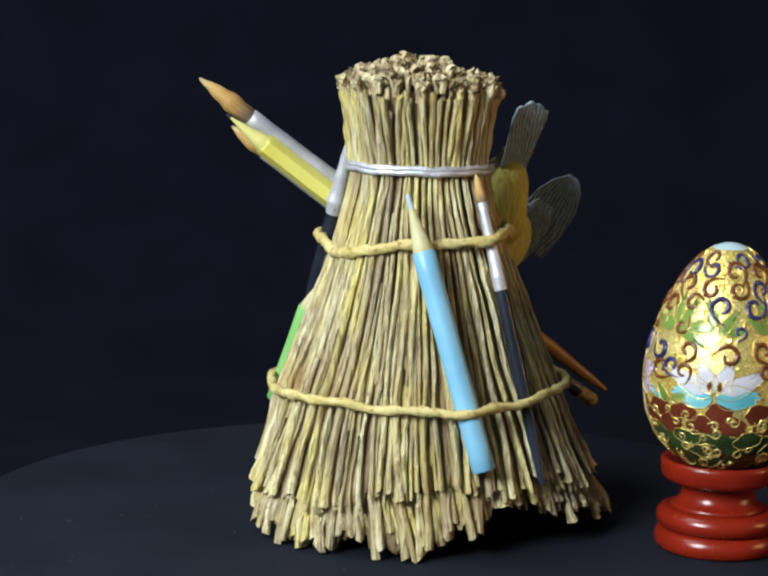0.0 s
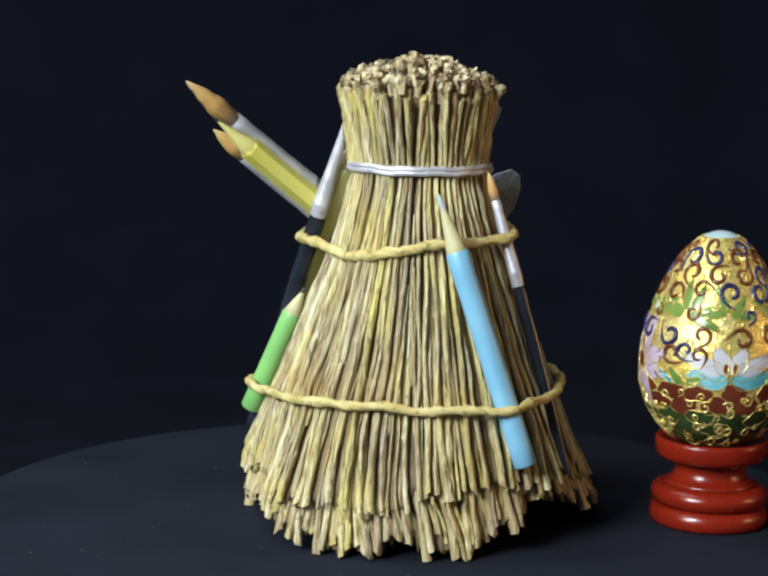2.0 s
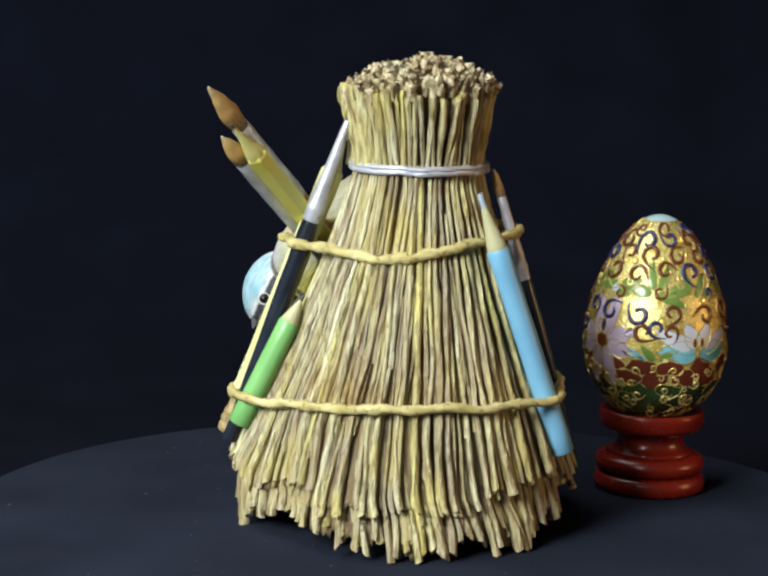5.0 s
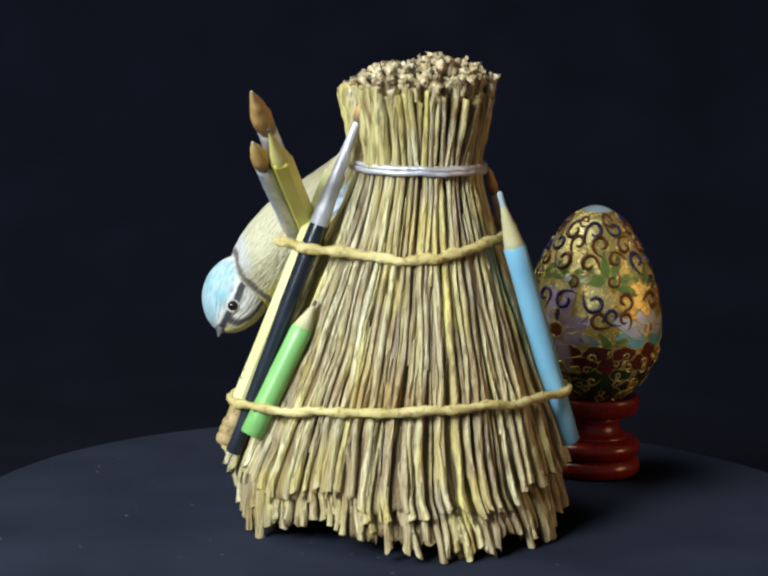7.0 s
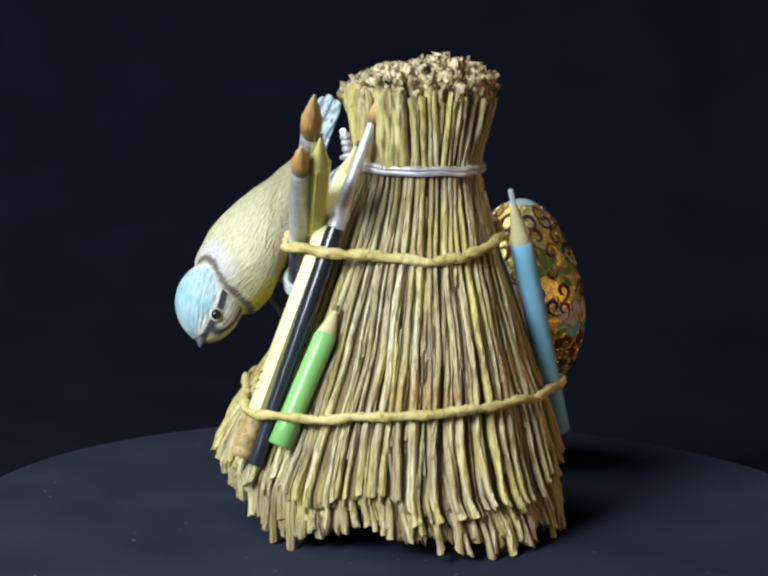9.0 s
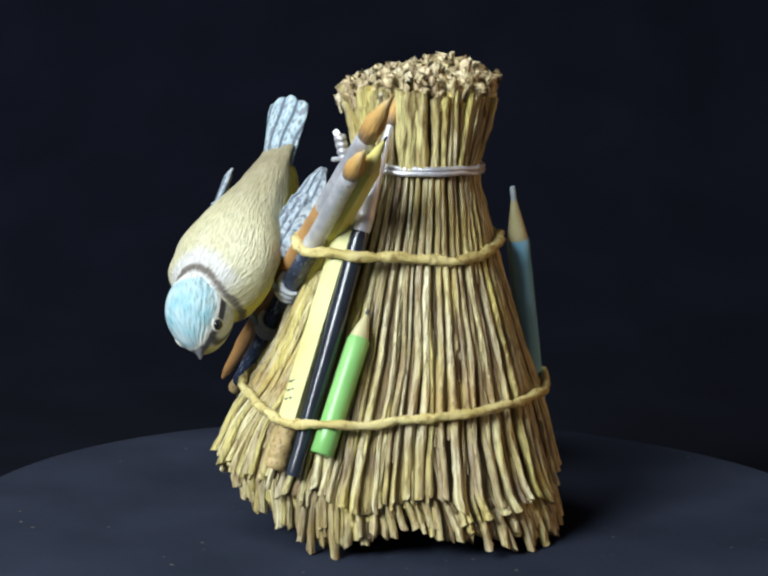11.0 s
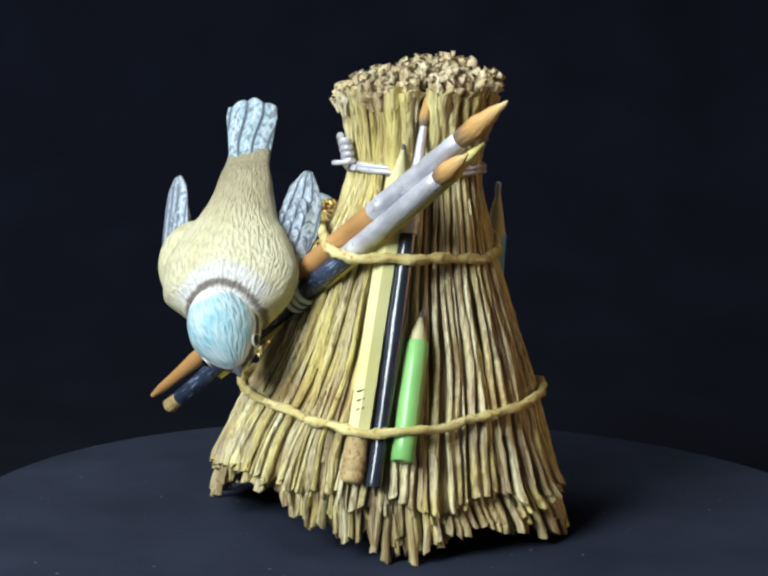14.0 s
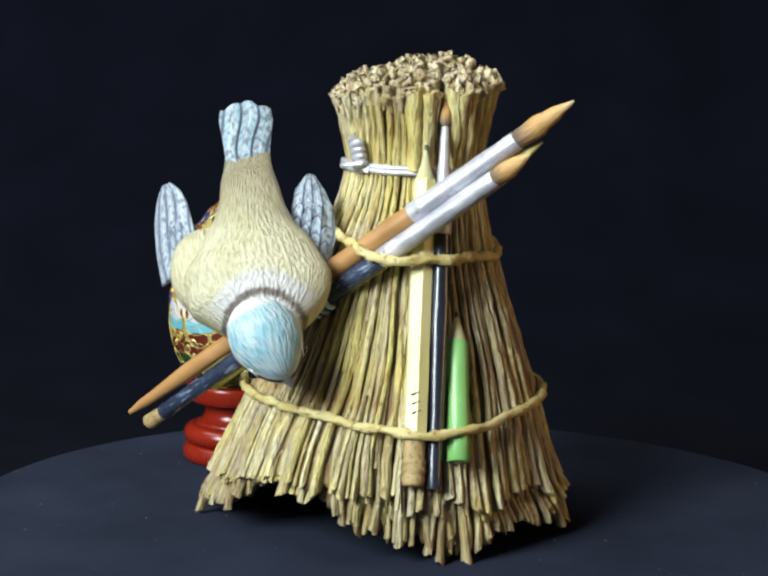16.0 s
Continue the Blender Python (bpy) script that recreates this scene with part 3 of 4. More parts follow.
            c = Vector((3.6, 21.0, 108.5)).lerp(Vector((4.4, 22.9, 117)), t)
            a = sgn + t * 14
            pts.append(c + Vector((math.cos(a), 0.6 * math.sin(a), 0.4 * math.sin(a))) * 1.75)
        part("wire_end", tube(pts, 1.05, 8), M_SILVER, root, "twisted silver wire end")
    part("wire_end", tube([(2, 22.5, 110), (5, 24, 109.6), (6.6, 24.4, 109.4), (7.6, 24.3, 109.3)], 0.75, 8), M_SILVER, root, "loose silver wire end")


# ---- pencils and brushes tucked under the twine ----
def pencil(root, tip, bottom, r, cone, material, label, sides=20, end=None, lead=M_GRAPHITE, turn=0.0, lead_len=3.0, wood=M_WOOD):
    tip, bottom = Vector(tip), Vector(bottom)
    length = (bottom - tip).length
    stop = length - (end or 0)
    shaft = part("pencil", rod(tip, bottom, fine([(cone - 0.4, r * 0.90), (cone + 0.4, r), (stop - 0.35, r), (stop, r * 0.9)], 6), sides, turn, 0.12), material, root, label, sides > 8)
    point, neck = tip, tip + (bottom - tip) * ((cone + 0.5) / length)
    reach = (neck - point).length
    part("pencil_point", rod(point, neck, fine([(lead_len, r * lead_len / cone), (cone * 0.6, r * (0.46 if sides == 6 else 0.58)), (reach - 0.5, r * (0.86 if sides == 6 else 0.92)), (reach, r * 0.84)], 2), 16, 0, 0.15), wood, shaft, "sharpened pale wood")
    part("pencil_lead", rod(point, neck, [(0, min(0.8, r * lead_len / cone * 0.8)), (0.5, min(0.9, r * lead_len / cone * 0.95)), (lead_len + 0.2, r * lead_len / cone)], 12), lead, shaft, "")
    if end:
        part("pencil_end", rod(tip, bottom, fine([(stop - 0.2, r * 0.86), (stop + 1, r * 0.9), (stop + 6.6, r * 0.84), (stop + 7.2, r * 0.98), (stop + 8.4, r * 0.98), (stop + 8.9, r * 0.86), (stop + 9.6, r * 0.99), (stop + 10.8, r * 0.97), (stop + 11.4, r * 0.85), (stop + 12.2, r * 0.97), (length - 0.5, r * 0.9), (length, r * 0.75)], 2), 18, 0, 0.3),
             M_TAN, shaft, "tan painted blunt end")
    return shaft


def brush(root, tip, bottom, stops, radii, material, label, end_material=None):
    """stops: lengths along the brush (bristle end, ferrule end, handle end); radii: bristle, ferrule start, ferrule end, handle belly, handle end."""
    tip, bottom = Vector(tip), Vector(bottom)
    b, f = stops
    total = (bottom - tip).length
    rb, r0, r1, r2, r3 = radii
    cap = 7.0 if end_material else 0.0
    handle = part("paintbrush", rod(tip, bottom, fine([(f - 0.5, r1 * 0.9), (f + 2, r1 * 0.98), (f + (total - f) * 0.35, r2), (total - cap - (total - f) * 0.22, max(r2 * 0.82, r3)), (total - cap - 5, max(r2 * 0.5, r3)), (total - cap - 1, r3 * 1.1), (total - cap, r3)], 5), 18, 0, 0.25),
                  material, root, label)
    ferr = [(b - 0.5, r0 * 0.85), (b, r0), (b + (f - b) * 0.5, (r0 + r1) / 2), (f - 5, r1), (f - 4.6, r1 * 1.05), (f - 3.8, r1 * 1.05), (f - 3.4, r1), (f - 0.6, r1 * 1.0), (f, r1 * 0.93)]
    part("ferrule", rod(tip, bottom, fine(ferr, 3), 18, 0, 0.2), M_SILVER, handle, "silver painted ferrule")
    part("bristles", rod(tip, bottom, fine([(0, 0.2), (b * 0.25, rb * 0.55), (b * 0.6, rb), (b * 0.85, rb * 0.95), (b + 0.3, r0 * 0.9)], 1.2), 16, 0, 0.4), bristle_paint("bristle_hair", b), handle, "ginger brown bristles")
    if end_material:
        part("handle_end", rod(tip, bottom, fine([(total - cap - 0.3, r3 * 0.94), (total - 1, r3 * 0.96), (total, r3 * 0.6)], 2), 16, 0, 0.3), end_material, handle, "tan painted end")
    return handle


def tools(root):
    pencil(root, (-2.2, -29.2, 102.8), (22.0, -43.9, 25.6), 3.45, 17.5, M_BLUE, "sky blue pencil tucked under both twine loops", lead=M_BLUELEAD, lead_len=4.4)
    pencil(root, (-29.6, 16.2, 69.4), (-42.6, 29.8, 29.6), 3.35, 9.2, M_GREEN, "short bright green pencil under the lower twine", lead_len=1.6)
    p = pencil(root, (-15.4, 14.6, 116.4), (-36.7, 42.7, 23.8), 3.5, 11, M_YELLOW, "pale yellow hexagonal pencil with a tan end", 6, 14.5, M_BEAK, 0.35, 1.6)
    initials(p)
    pencil(root, (-58.7, 15.4, 121.3), (42.5, 43.6, 42.3), 3.6, 15, M_LEMON, "yellow hexagonal pencil between two slanting brushes", 6, None, M_GRAPHITE, 0.72, 1.6, M_LEMONWOOD)
    brush(root, (17.6, -15.6, 108.0), (39.6, -32.6, 19.6), (9.0, 35.0), (1.5, 1.5, 2.0, 2.1, 1.2), M_BLACK, "small paintbrush with a black lacquered handle")
    brush(root, (-16.6, 7.4, 131.5), (-40.0, 37.6, 22.6), (10.5, 42.5), (1.7, 1.1, 2.7, 2.8, 2.2), M_BLACK, "paintbrush with a glossy black handle")
    brush(root, (-67.2, 15.6, 132.2), (65.2, 55.0, 30.6), (20.0, 58.0), (3.0, 2.8, 3.1, 3.0, 0.8), M_BROWN, "slanting paintbrush with an orange-brown handle")
    brush(root, (-57.5, 21.3, 117.4), (61.6, 51.4, 27.0), (13.0, 55.5), (2.7, 2.6, 2.95, 2.95, 2.3), M_NAVY, "slanting paintbrush with a worn navy handle", M_TAN)


def initials(parent):
    """Small dark strokes of illegible lettering near the pencil's end."""
    tip, bottom = Vector((-15.4, 14.6, 116.4)), Vector((-36.7, 42.7, 23.8))
    d = (bottom - tip).normalized()
    out = Vector((-0.66, 0.75, 0.0))
    out = (out - d * out.dot(d)).normalized()
    side = d.cross(out)
    for s, u in ((73.4, 0.5), (76.0, 0.2), (78.6, 0.0)):
        c = tip + d * s + side * u + out * 3.25
        part("marking", tube([c - side * 1.1 - d * 0.5, c + side * 1.1 + d * 0.4], 0.24, 6), M_BEAK, parent)


# ---- the bird ----
LAT = Vector((-0.78, -0.61, 0.12)).normalized()      # to the bird's right
SPINE = [  # centre, half width, half depth
    ((32.0, 39.6, 110.4), 6.6, 0.5), ((30.5, 41.0, 107.4), 7.2, 2.0), ((28.6, 42.6, 104.6), 8.0, 3.2), ((25.0, 45.4, 98.6), 9.4, 5.6), ((21.0, 48.8, 92.0), 12.0, 8.8),
    ((16.6, 52.4, 86.0), 16.8, 10.2), ((13.8, 55.4, 80.8), 20.0, 11.0), ((9.8, 57.2, 76.0), 20.8, 11.0), ((7.2, 58.9, 72.2), 19.8, 10.4), ((4.8, 60.4, 68.8), 16.0, 8.8), ((2.8, 62.0, 65.0), 10.4, 7.6), ((1.2, 63.2, 61.6), 5.0, 4.0)]


def colour_layer(bm, fn):
    layer = bm.verts.layers.float_color.new("paint")
    for v in bm.verts:
        v[layer] = (*fn(v.co / MM), 1.0)


def blend(a, b, t):
    t = max(0.0, min(1.0, t))
    return tuple(x * (1 - t) + y * t for x, y in zip(a, b))


def smooth_rows(rows, k):
    """Catmull-Rom through rows of numbers, k steps for each gap."""
    rows = [np.array(r, float) for r in rows]
    rows = [2 * rows[0] - rows[1]] + rows + [2 * rows[-1] - rows[-2]]
    out = []
    for a, b, c, d in zip(rows, rows[1:], rows[2:], rows[3:]):
        for i in range(k):
            t = i / k
            out.append(0.5 * (2 * b + (c - a) * t + (2 * a - 5 * b + 4 * c - d) * t * t + (3 * b - a - 3 * c + d) * t ** 3))
    return out + [rows[-2]]


def bird(root):
    bm = bmesh.new()
    rows = smooth_rows([(*p, w, h) for p, w, h in SPINE], 11)
    rings, uvs = [], []
    for i, row in enumerate(rows):
        p = Vector(row[:3])
        d = (Vector(rows[min(i + 16, len(rows) - 1)][:3]) - Vector(rows[max(i - 16, 0)][:3])).normalized()
        lat = (LAT - d * LAT.dot(d)).normalized()
        dor = lat.cross(d)
        if dor.z < 0:
            dor = -dor
        deep = 1.0 + 1.1 * math.exp(-((p.z - 96) / 12) ** 2) + 0.6 * math.exp(-((p.z - 66.5) / 6) ** 2)
        deep *= min(1.0, 0.2 + i / 30)
        ring = []
        for k in range(108):
            t = math.tau * k / 108
            q = p + lat * (math.cos(t) * row[3]) + dor * (math.sin(t) * row[4] * (1.0 if math.sin(t) > 0 else deep))
            q += (q - p).normalized() * 0.35 * noise.noise(q * 0.22)
            if i < 12:     # ragged fringe over the tail
                q -= d * (1.2 * abs(math.sin(k * 0.8 + 2 * noise.noise(Vector((k * 0.3, 1, 0))))) * (1 - i / 12))
            ring.append(q * MM)
        rings.append(ring)
        uvs.append(i * 0.0223)
    loft(bm, rings, uvs)
    head_c = Vector((0.4, 64.0, 63.4))

    back = Vector((-0.52, 0.60, 0.62))

    def body_colour(p):
        tone = blend((0.55, 0.51, 0.305), (0.62, 0.585, 0.405), 0.5 + 0.7 * noise.noise(p * 0.12))
        upper = (p - Vector((12.8, 55.6, 80.8))).dot(back)
        tone = blend(tone, (0.40, 0.34, 0.21), min((p.z - 91) / 16, (upper + 3.5) / 4) * 0.9)   # browner rump
        tone = blend((0.78, 0.70, 0.13), tone, (upper + 6.5) / 4)        # clear yellow underneath
        q = p - head_c
        edge = math.sqrt(q.length_squared + 0.3 * q.dot(LAT) ** 2) + 0.5 * noise.noise(p * 0.6)
        tone = blend((0.62, 0.61, 0.585), tone, max((edge - 17.8) / 3.0, (4.0 - q.dot(Vector((-0.546, 0.707, 0.4375)))) / 4.0))    # white nape
        line = abs(edge - 13.5) + 0.5 * noise.noise(p * 1.3)
        return blend((0.17, 0.145, 0.125), tone, (line - 0.75) / 0.7)   # thin dark collar

    colour_layer(bm, body_colour)
    body = part("bird", bm, M_FEATHER, root, "model blue tit, head down, with yellow-green back")

    bm = bmesh.new()
    bmesh.ops.create_uvsphere(bm, u_segments=48, v_segments=36, radius=1)
    uv = bm.loops.layers.uv.verify()
    lobe = look((0, 0, 0), (-15, 8, -24)).to_3x3()
    for f in bm.faces:
        for loop in f.loops:
            c = loop.vert.co
            loop[uv].uv = (math.atan2(c.y, c.x) / math.tau * 0.6, c.z * 0.4)
    for v in bm.verts:
        v.co = (Vector((27.4, 58.6, 77.6)) + lobe @ Vector((v.co.x * 12.0, v.co.y * 9.6, v.co.z * 14.5))) * MM
    colour_layer(bm, lambda p: blend((0.70, 0.63, 0.18), (0.61, 0.57, 0.36), (p.y - p.x * 0.5 - 38.0) / 4 + 0.6 * noise.noise(p * 0.2)))
    part("shoulder", bm, M_FEATHER, body, "rounded pale yellow shoulder")

    bm = bmesh.new()
    bmesh.ops.create_uvsphere(bm, u_segments=40, v_segments=32, radius=1)
    uv = bm.loops.layers.uv.verify()
    for f in bm.faces:
        for loop in f.loops:
            c = loop.vert.co
            loop[uv].uv = (math.atan2(c.y, c.x) / math.tau * 0.6, c.z * 0.5)
    for v in bm.verts:
        c = v.co
        up = math.copysign(abs(c.z) ** 0.7, c.z)
        k = (1 - abs(up) ** 4) ** 0.5 / max(math.hypot(c.x, c.y), 1e-4) if abs(up) < 0.999 else 1.0
        v.co = (Vector((29.4 + 0.5 * up, 40.2, 94.0)) + Vector((c.x * k * 6.8, c.y * k * 7.0, up * 13.6))) * MM
    colour_layer(bm, lambda p: blend((0.80, 0.72, 0.13), (0.70, 0.62, 0.16), 0.5 + noise.noise(p * 0.25)))
    part("undertail", bm, M_FEATHER, body, "clear yellow undertail")

    # head
    fwd = Vector((-0.625, 0.0, -0.78)).normalized()
    dor = Vector((-0.546, 0.707, 0.4375))
    dor = (dor - fwd * dor.dot(fwd)).normalized()
    lat = dor.cross(fwd).normalized()
    bm = bmesh.new()
    bmesh.ops.create_uvsphere(bm, u_segments=110, v_segments=72, radius=1)
    uv = bm.loops.layers.uv.verify()
    for f in bm.faces:
        for loop in f.loops:
            c = loop.vert.co
            loop[uv].uv = (math.atan2(c.y, c.z) / math.tau, c.x * 0.42)
    for v in bm.verts:
        x, y, z = v.co   # x forward, y to the side, z to the crown
        px = x * (12.8 + 1.2 * max(x, 0) ** 3)
        wide = 10.4 * (1 - 0.20 * max(x, 0) ** 2)
        v.co = (head_c + fwd * px + lat * (y * wide) + dor * (z * 10.7)) * MM

    def head_colour(p):
        q = p - head_c
        x, y, z = q.dot(fwd) / 11.6, q.dot(lat) / 10.9, q.dot(dor) / 10.2
        n = 0.07 * noise.noise(p * 0.5)
        blue = blend((0.27, 0.49, 0.56), (0.49, 0.62, 0.66), 0.5 + 1.3 * noise.noise(p * 0.22))
        white = (0.72, 0.72, 0.69)
        tone = blend(white, blue, min((z - 0.22 + n) / 0.14, (x + 0.66 + n) / 0.16))      # cap with a white border
        cheek = math.hypot((x - 0.10) / 0.86, (z + 0.12) / 0.62) + n * 0.6
        if z < 0.02:
            tone = blend(white, (0.62, 0.57, 0.26), (cheek - 1.10) / 0.08)     # yellow throat below the white cheek
            tone = blend((0.09, 0.085, 0.085), tone, (abs(cheek - 1.02) - 0.06) / 0.06)   # thin dark rim of the cheek
        if z < 0.22 and x > -0.6:
            tone = blend((0.05, 0.05, 0.06), tone, (abs(z - 0.05 + n * 0.7) - 0.085) / 0.05)   # stripe through the eye
        return tone

    colour_layer(bm, head_colour)
    part("head", bm, M_DOWN, body, "pale blue cap, white cheek and dark eye stripe")
    b0 = head_c + fwd * 11.4 + dor * 0.4
    part("beak", rod(b0, b0 + fwd * 4.9 - dor * 0.5, fine([(0, 2.4), (1.8, 2.0), (3.4, 1.0), (4.9, 0.2)], 0.8), 12), M_BEAK, body, "short grey beak")
    for s in (1, -1):
        e = head_c + fwd * 7.4 + lat * (6.9 * s) + dor * 0.6
        n = ((e - head_c).normalized() * 0.6 + lat * s * 0.6).normalized()
        a, b = axes(n)
        part("eye_ring", tube([e + n * 0.9 + (a * math.cos(t) + b * math.sin(t)) * 1.8 for t in np.linspace(0, math.tau, 25)[:-1]], 0.33, 8, True), M_IRIS, body)
        bm = bmesh.new()
        bmesh.ops.create_uvsphere(bm, u_segments=20, v_segments=12, radius=1.75 * MM, matrix=Matrix.Translation((e + n * 0.6) * MM))
        part("eye", bm, M_EYE, body, "glossy black eye")

    def blade(name, root_p, tip_p, face, widths, feathers, label, tones, thick=1.0, fan=0.0, tiers=0):
        """A fan of overlapping feathers from root to tip."""
        root_p, tip_p, face = Vector(root_p), Vector(tip_p), Vector(face)
        d = (tip_p - root_p)
        length = d.length
        d.normalize()
        face = (face - d * face.dot(d)).normalized()
        side = d.cross(face)
        bm = bmesh.new()

        def tier(k, v):
            """How far along its scallop a covert feather is, 0 at its root to 1 at its rim."""
            vane = k - math.floor(k)
            f = v * tiers + 0.5 * (math.floor(k) % 2) + 0.45 * (2 * vane - 1) ** 2
            return f - math.floor(f)

        nu, nv = 60, 60
        grid = []
        for sgn in (1, -1):
            sheet = []
            for j in range(nv + 1):
                v = j / nv
                w0, w1 = np.interp(v, [r[0] for r in widths], [r[1] for r in widths]), np.interp(v, [r[0] for r in widths], [r[2] for r in widths])
                row = []
                for i in range(nu + 1):
                    u = i / nu
                    x = -w0 + (w0 + w1) * u
                    k = u * feathers + 0.25 * math.sin(v * 5)
                    vane = k - math.floor(k)
                    rim = min(1.0, 5 * min(u, 1 - u, v + 0.2, (1 - v) * 1.6 + 0.02))
                    h = thick * (0.35 + 0.65 * rim) * 0.5 * sgn + (sgn > 0) * (0.55 * vane - 0.12 * (abs(vane - 0.5) < 0.06)) * rim
                    if tiers and sgn > 0:
                        h += 1.0 * tier(k, v) * rim
                    scallop = (0.9 * abs(math.sin(math.pi * k)) + fan * (1 - abs(2 * u - 1) ** 1.3)) * v ** 5
                    bend = -3.0 * (u - 0.5) ** 2
                    q = root_p + d * (v * length + scallop - 1.0 * v) + side * x + face * (h + bend)
                    row.append(bm.verts.new(q * MM))
                sheet.append(row)
            grid.append(sheet)
        uv = bm.loops.layers.uv.verify()
        top, low = grid
        for sheet in grid:
            for j in range(nv):
                for i in range(nu):
                    f = bm.faces.new((sheet[j][i], sheet[j][i + 1], sheet[j + 1][i + 1], sheet[j + 1][i]))
                    for loop, val in zip(f.loops, ((i, j), (i + 1, j), (i + 1, j + 1), (i, j + 1))):
                        loop[uv].uv = (val[0] / nu * 2.2 + val[1] / nv * 0.5, val[1] / nv * 2.5)
        for j in range(nv):
            bm.faces.new((top[j][0], top[j + 1][0], low[j + 1][0], low[j][0]))
            bm.faces.new((top[j][nu], top[j + 1][nu], low[j + 1][nu], low[j][nu]))
        for i in range(nu):
            bm.faces.new((top[nv][i], top[nv][i + 1], low[nv][i + 1], low[nv][i]))
            bm.faces.new((top[0][i], top[0][i + 1], low[0][i + 1], low[0][i]))

        def tone(p):
            """Base tone with barbs, dark seams between the vanes and, on coverts, dark rims of the tiers."""
            q = p - root_p
            v, u = q.dot(d) / length, q.dot(side)
            w0, w1 = np.interp(v, [r[0] for r in widths], [r[1] for r in widths]), np.interp(v, [r[0] for r in widths], [r[2] for r in widths])
            k = (u + w0) / (w0 + w1 + 0.01) * feathers + 0.25 * math.sin(v * 5)
            line = abs(k - round(k))
            barbs = 0.5 + 0.5 * math.sin(v * length * 2.4 + 13 * abs(k - math.floor(k) - 0.5))
            c = blend(tones[0], tones[1], 0.5 + 0.8 * noise.noise(p * 0.35) + 0.9 * (barbs - 0.5))
            c = blend((0.13, 0.16, 0.21), c, (line - 0.05) / 0.08)
            if tiers:
                f = tier(k, v)
                c = blend((0.09, 0.11, 0.15), c, min(f - 0.02, 0.98 - f) / 0.10 + 0.25 * noise.noise(p * 0.8))
            quill = abs(k - math.floor(k) - 0.5)
            if tiers == 0:
                c = blend((0.66, 0.71, 0.74), c, (quill - 0.03) / 0.05)
            if noise.noise(p * 0.7) > 0.24:
                c = blend(c, (0.17, 0.20, 0.25), 0.75)
            under = -(q.dot(face) + 3.0 * ((u + w0) / (w0 + w1 + 0.01) - 0.5) ** 2) - 0.15
            return blend(c, blend((0.11, 0.16, 0.20), (0.42, 0.55, 0.64), 0.5 + 0.5 * math.sin(k * 19 + 2 * noise.noise(p * 0.5)) + 0.4 * noise.noise(p * 0.6)), under / 0.2)

        colour_layer(bm, tone)
        return part(name, bm, M_PLUME, body, label)

    grey = ((0.34, 0.42, 0.50), (0.54, 0.61, 0.68))
    blue = ((0.33, 0.47, 0.55), (0.52, 0.65, 0.72))
    dorsal = Vector((-0.62, 0.62, 0.45))
    blade("wing", (4.0, 41.0, 82.0), (18.6, 26.6, 106.0), dorsal, [(0, 3.5, 4.5), (0.3, 5.2, 7.0), (0.65, 5.8, 6.4), (0.85, 4.6, 4.0), (1, 1.6, 1.4)], 4, "blue-grey feathered wing, half spread", grey, 1.6)
    blade("covert", (4.4, 42.2, 80.0), (14.4, 32.4, 98.2), dorsal, [(0, 4.0, 5.0), (0.4, 5.6, 7.4), (0.8, 5.2, 6.6), (1, 3.4, 4.4)], 4, "grey scalloped covert feathers", grey, 3.4, 0.0, 4)
    blade("wing", (36.5, 63.4, 77.0), (52.0, 54.0, 101.6), dorsal + Vector((0.82, 0.48, 0)), [(0, 7.6, 8.2), (0.35, 8.2, 8.8), (0.7, 7.4, 7.4), (0.88, 5.4, 5.2), (1, 2.2, 2.0)], 4, "blue-grey feathered wing, half spread", grey, 1.6)
    blade("covert", (32.3, 63.2, 75.0), (43.4, 56.9, 92.5), dorsal + Vector((0.82, 0.48, 0)), [(0, 5.4, 5.6), (0.4, 5.8, 6.0), (0.8, 5.0, 5.2), (1, 3.2, 3.4)], 4, "grey scalloped covert feathers", grey, 3.2, 0.0, 4)
    blade("tail", (30.6, 40.6, 105.5), (36.1, 36.6, 124.6), dorsal, [(0, 6.0, 6.0), (0.5, 7.0, 7.0), (0.85, 8.0, 8.0), (1, 7.6, 7.6)], 3, "pale blue tail with notched feather ends", blue, 1.6, 2.6)
    # legs and toes round the brush handle
    tip, bottom = Vector((-57.5, 21.3, 117.4)), Vector((61.6, 51.4, 27.0))
    d = (bottom - tip).normalized()
    out = Vector((-0.66, 0.72, 0.1))
    out = (out - d * out.dot(d)).normalized()
    up = out.cross(d)
    for s, hip in ((79.0, (9.0, 50.0, 74.0)), (104.0, (24.0, 55.0, 68.0))):
        foot = tip + d * s
        ankle = foot + out * 3.6 + up * -1.0
        part("leg", tube([hip, Vector(hip).lerp(ankle, 0.5) + Vector((0, 0.5, 1)), ankle], 1.2, 10), M_FOOT, body, "blue-grey leg")
        for k in (-2.5, 0, 2.5):
            pts = [foot + d * (k + 0.3 * math.sin(t)) + (out * math.cos(t) + up * math.sin(t)) * 3.55 for t in np.linspace(-1.3, 1.6, 14)]
            part("toe", tube(pts, lambda t: 1.1 - 0.4 * t, 8), M_TOE, body, "pale blue-grey toe")


def figurine():
    root = new("figurine")
    tagged(root, "painted resin straw sheaf with brushes, pencils and a blue tit", "figurine")
    bindings(root)
    tools(root)
    bird(root)
    sheaf_parts(root)
    return root


# ---- the enamelled egg on its red stand ----
EGG_AT = (0.0924, -0.0200)
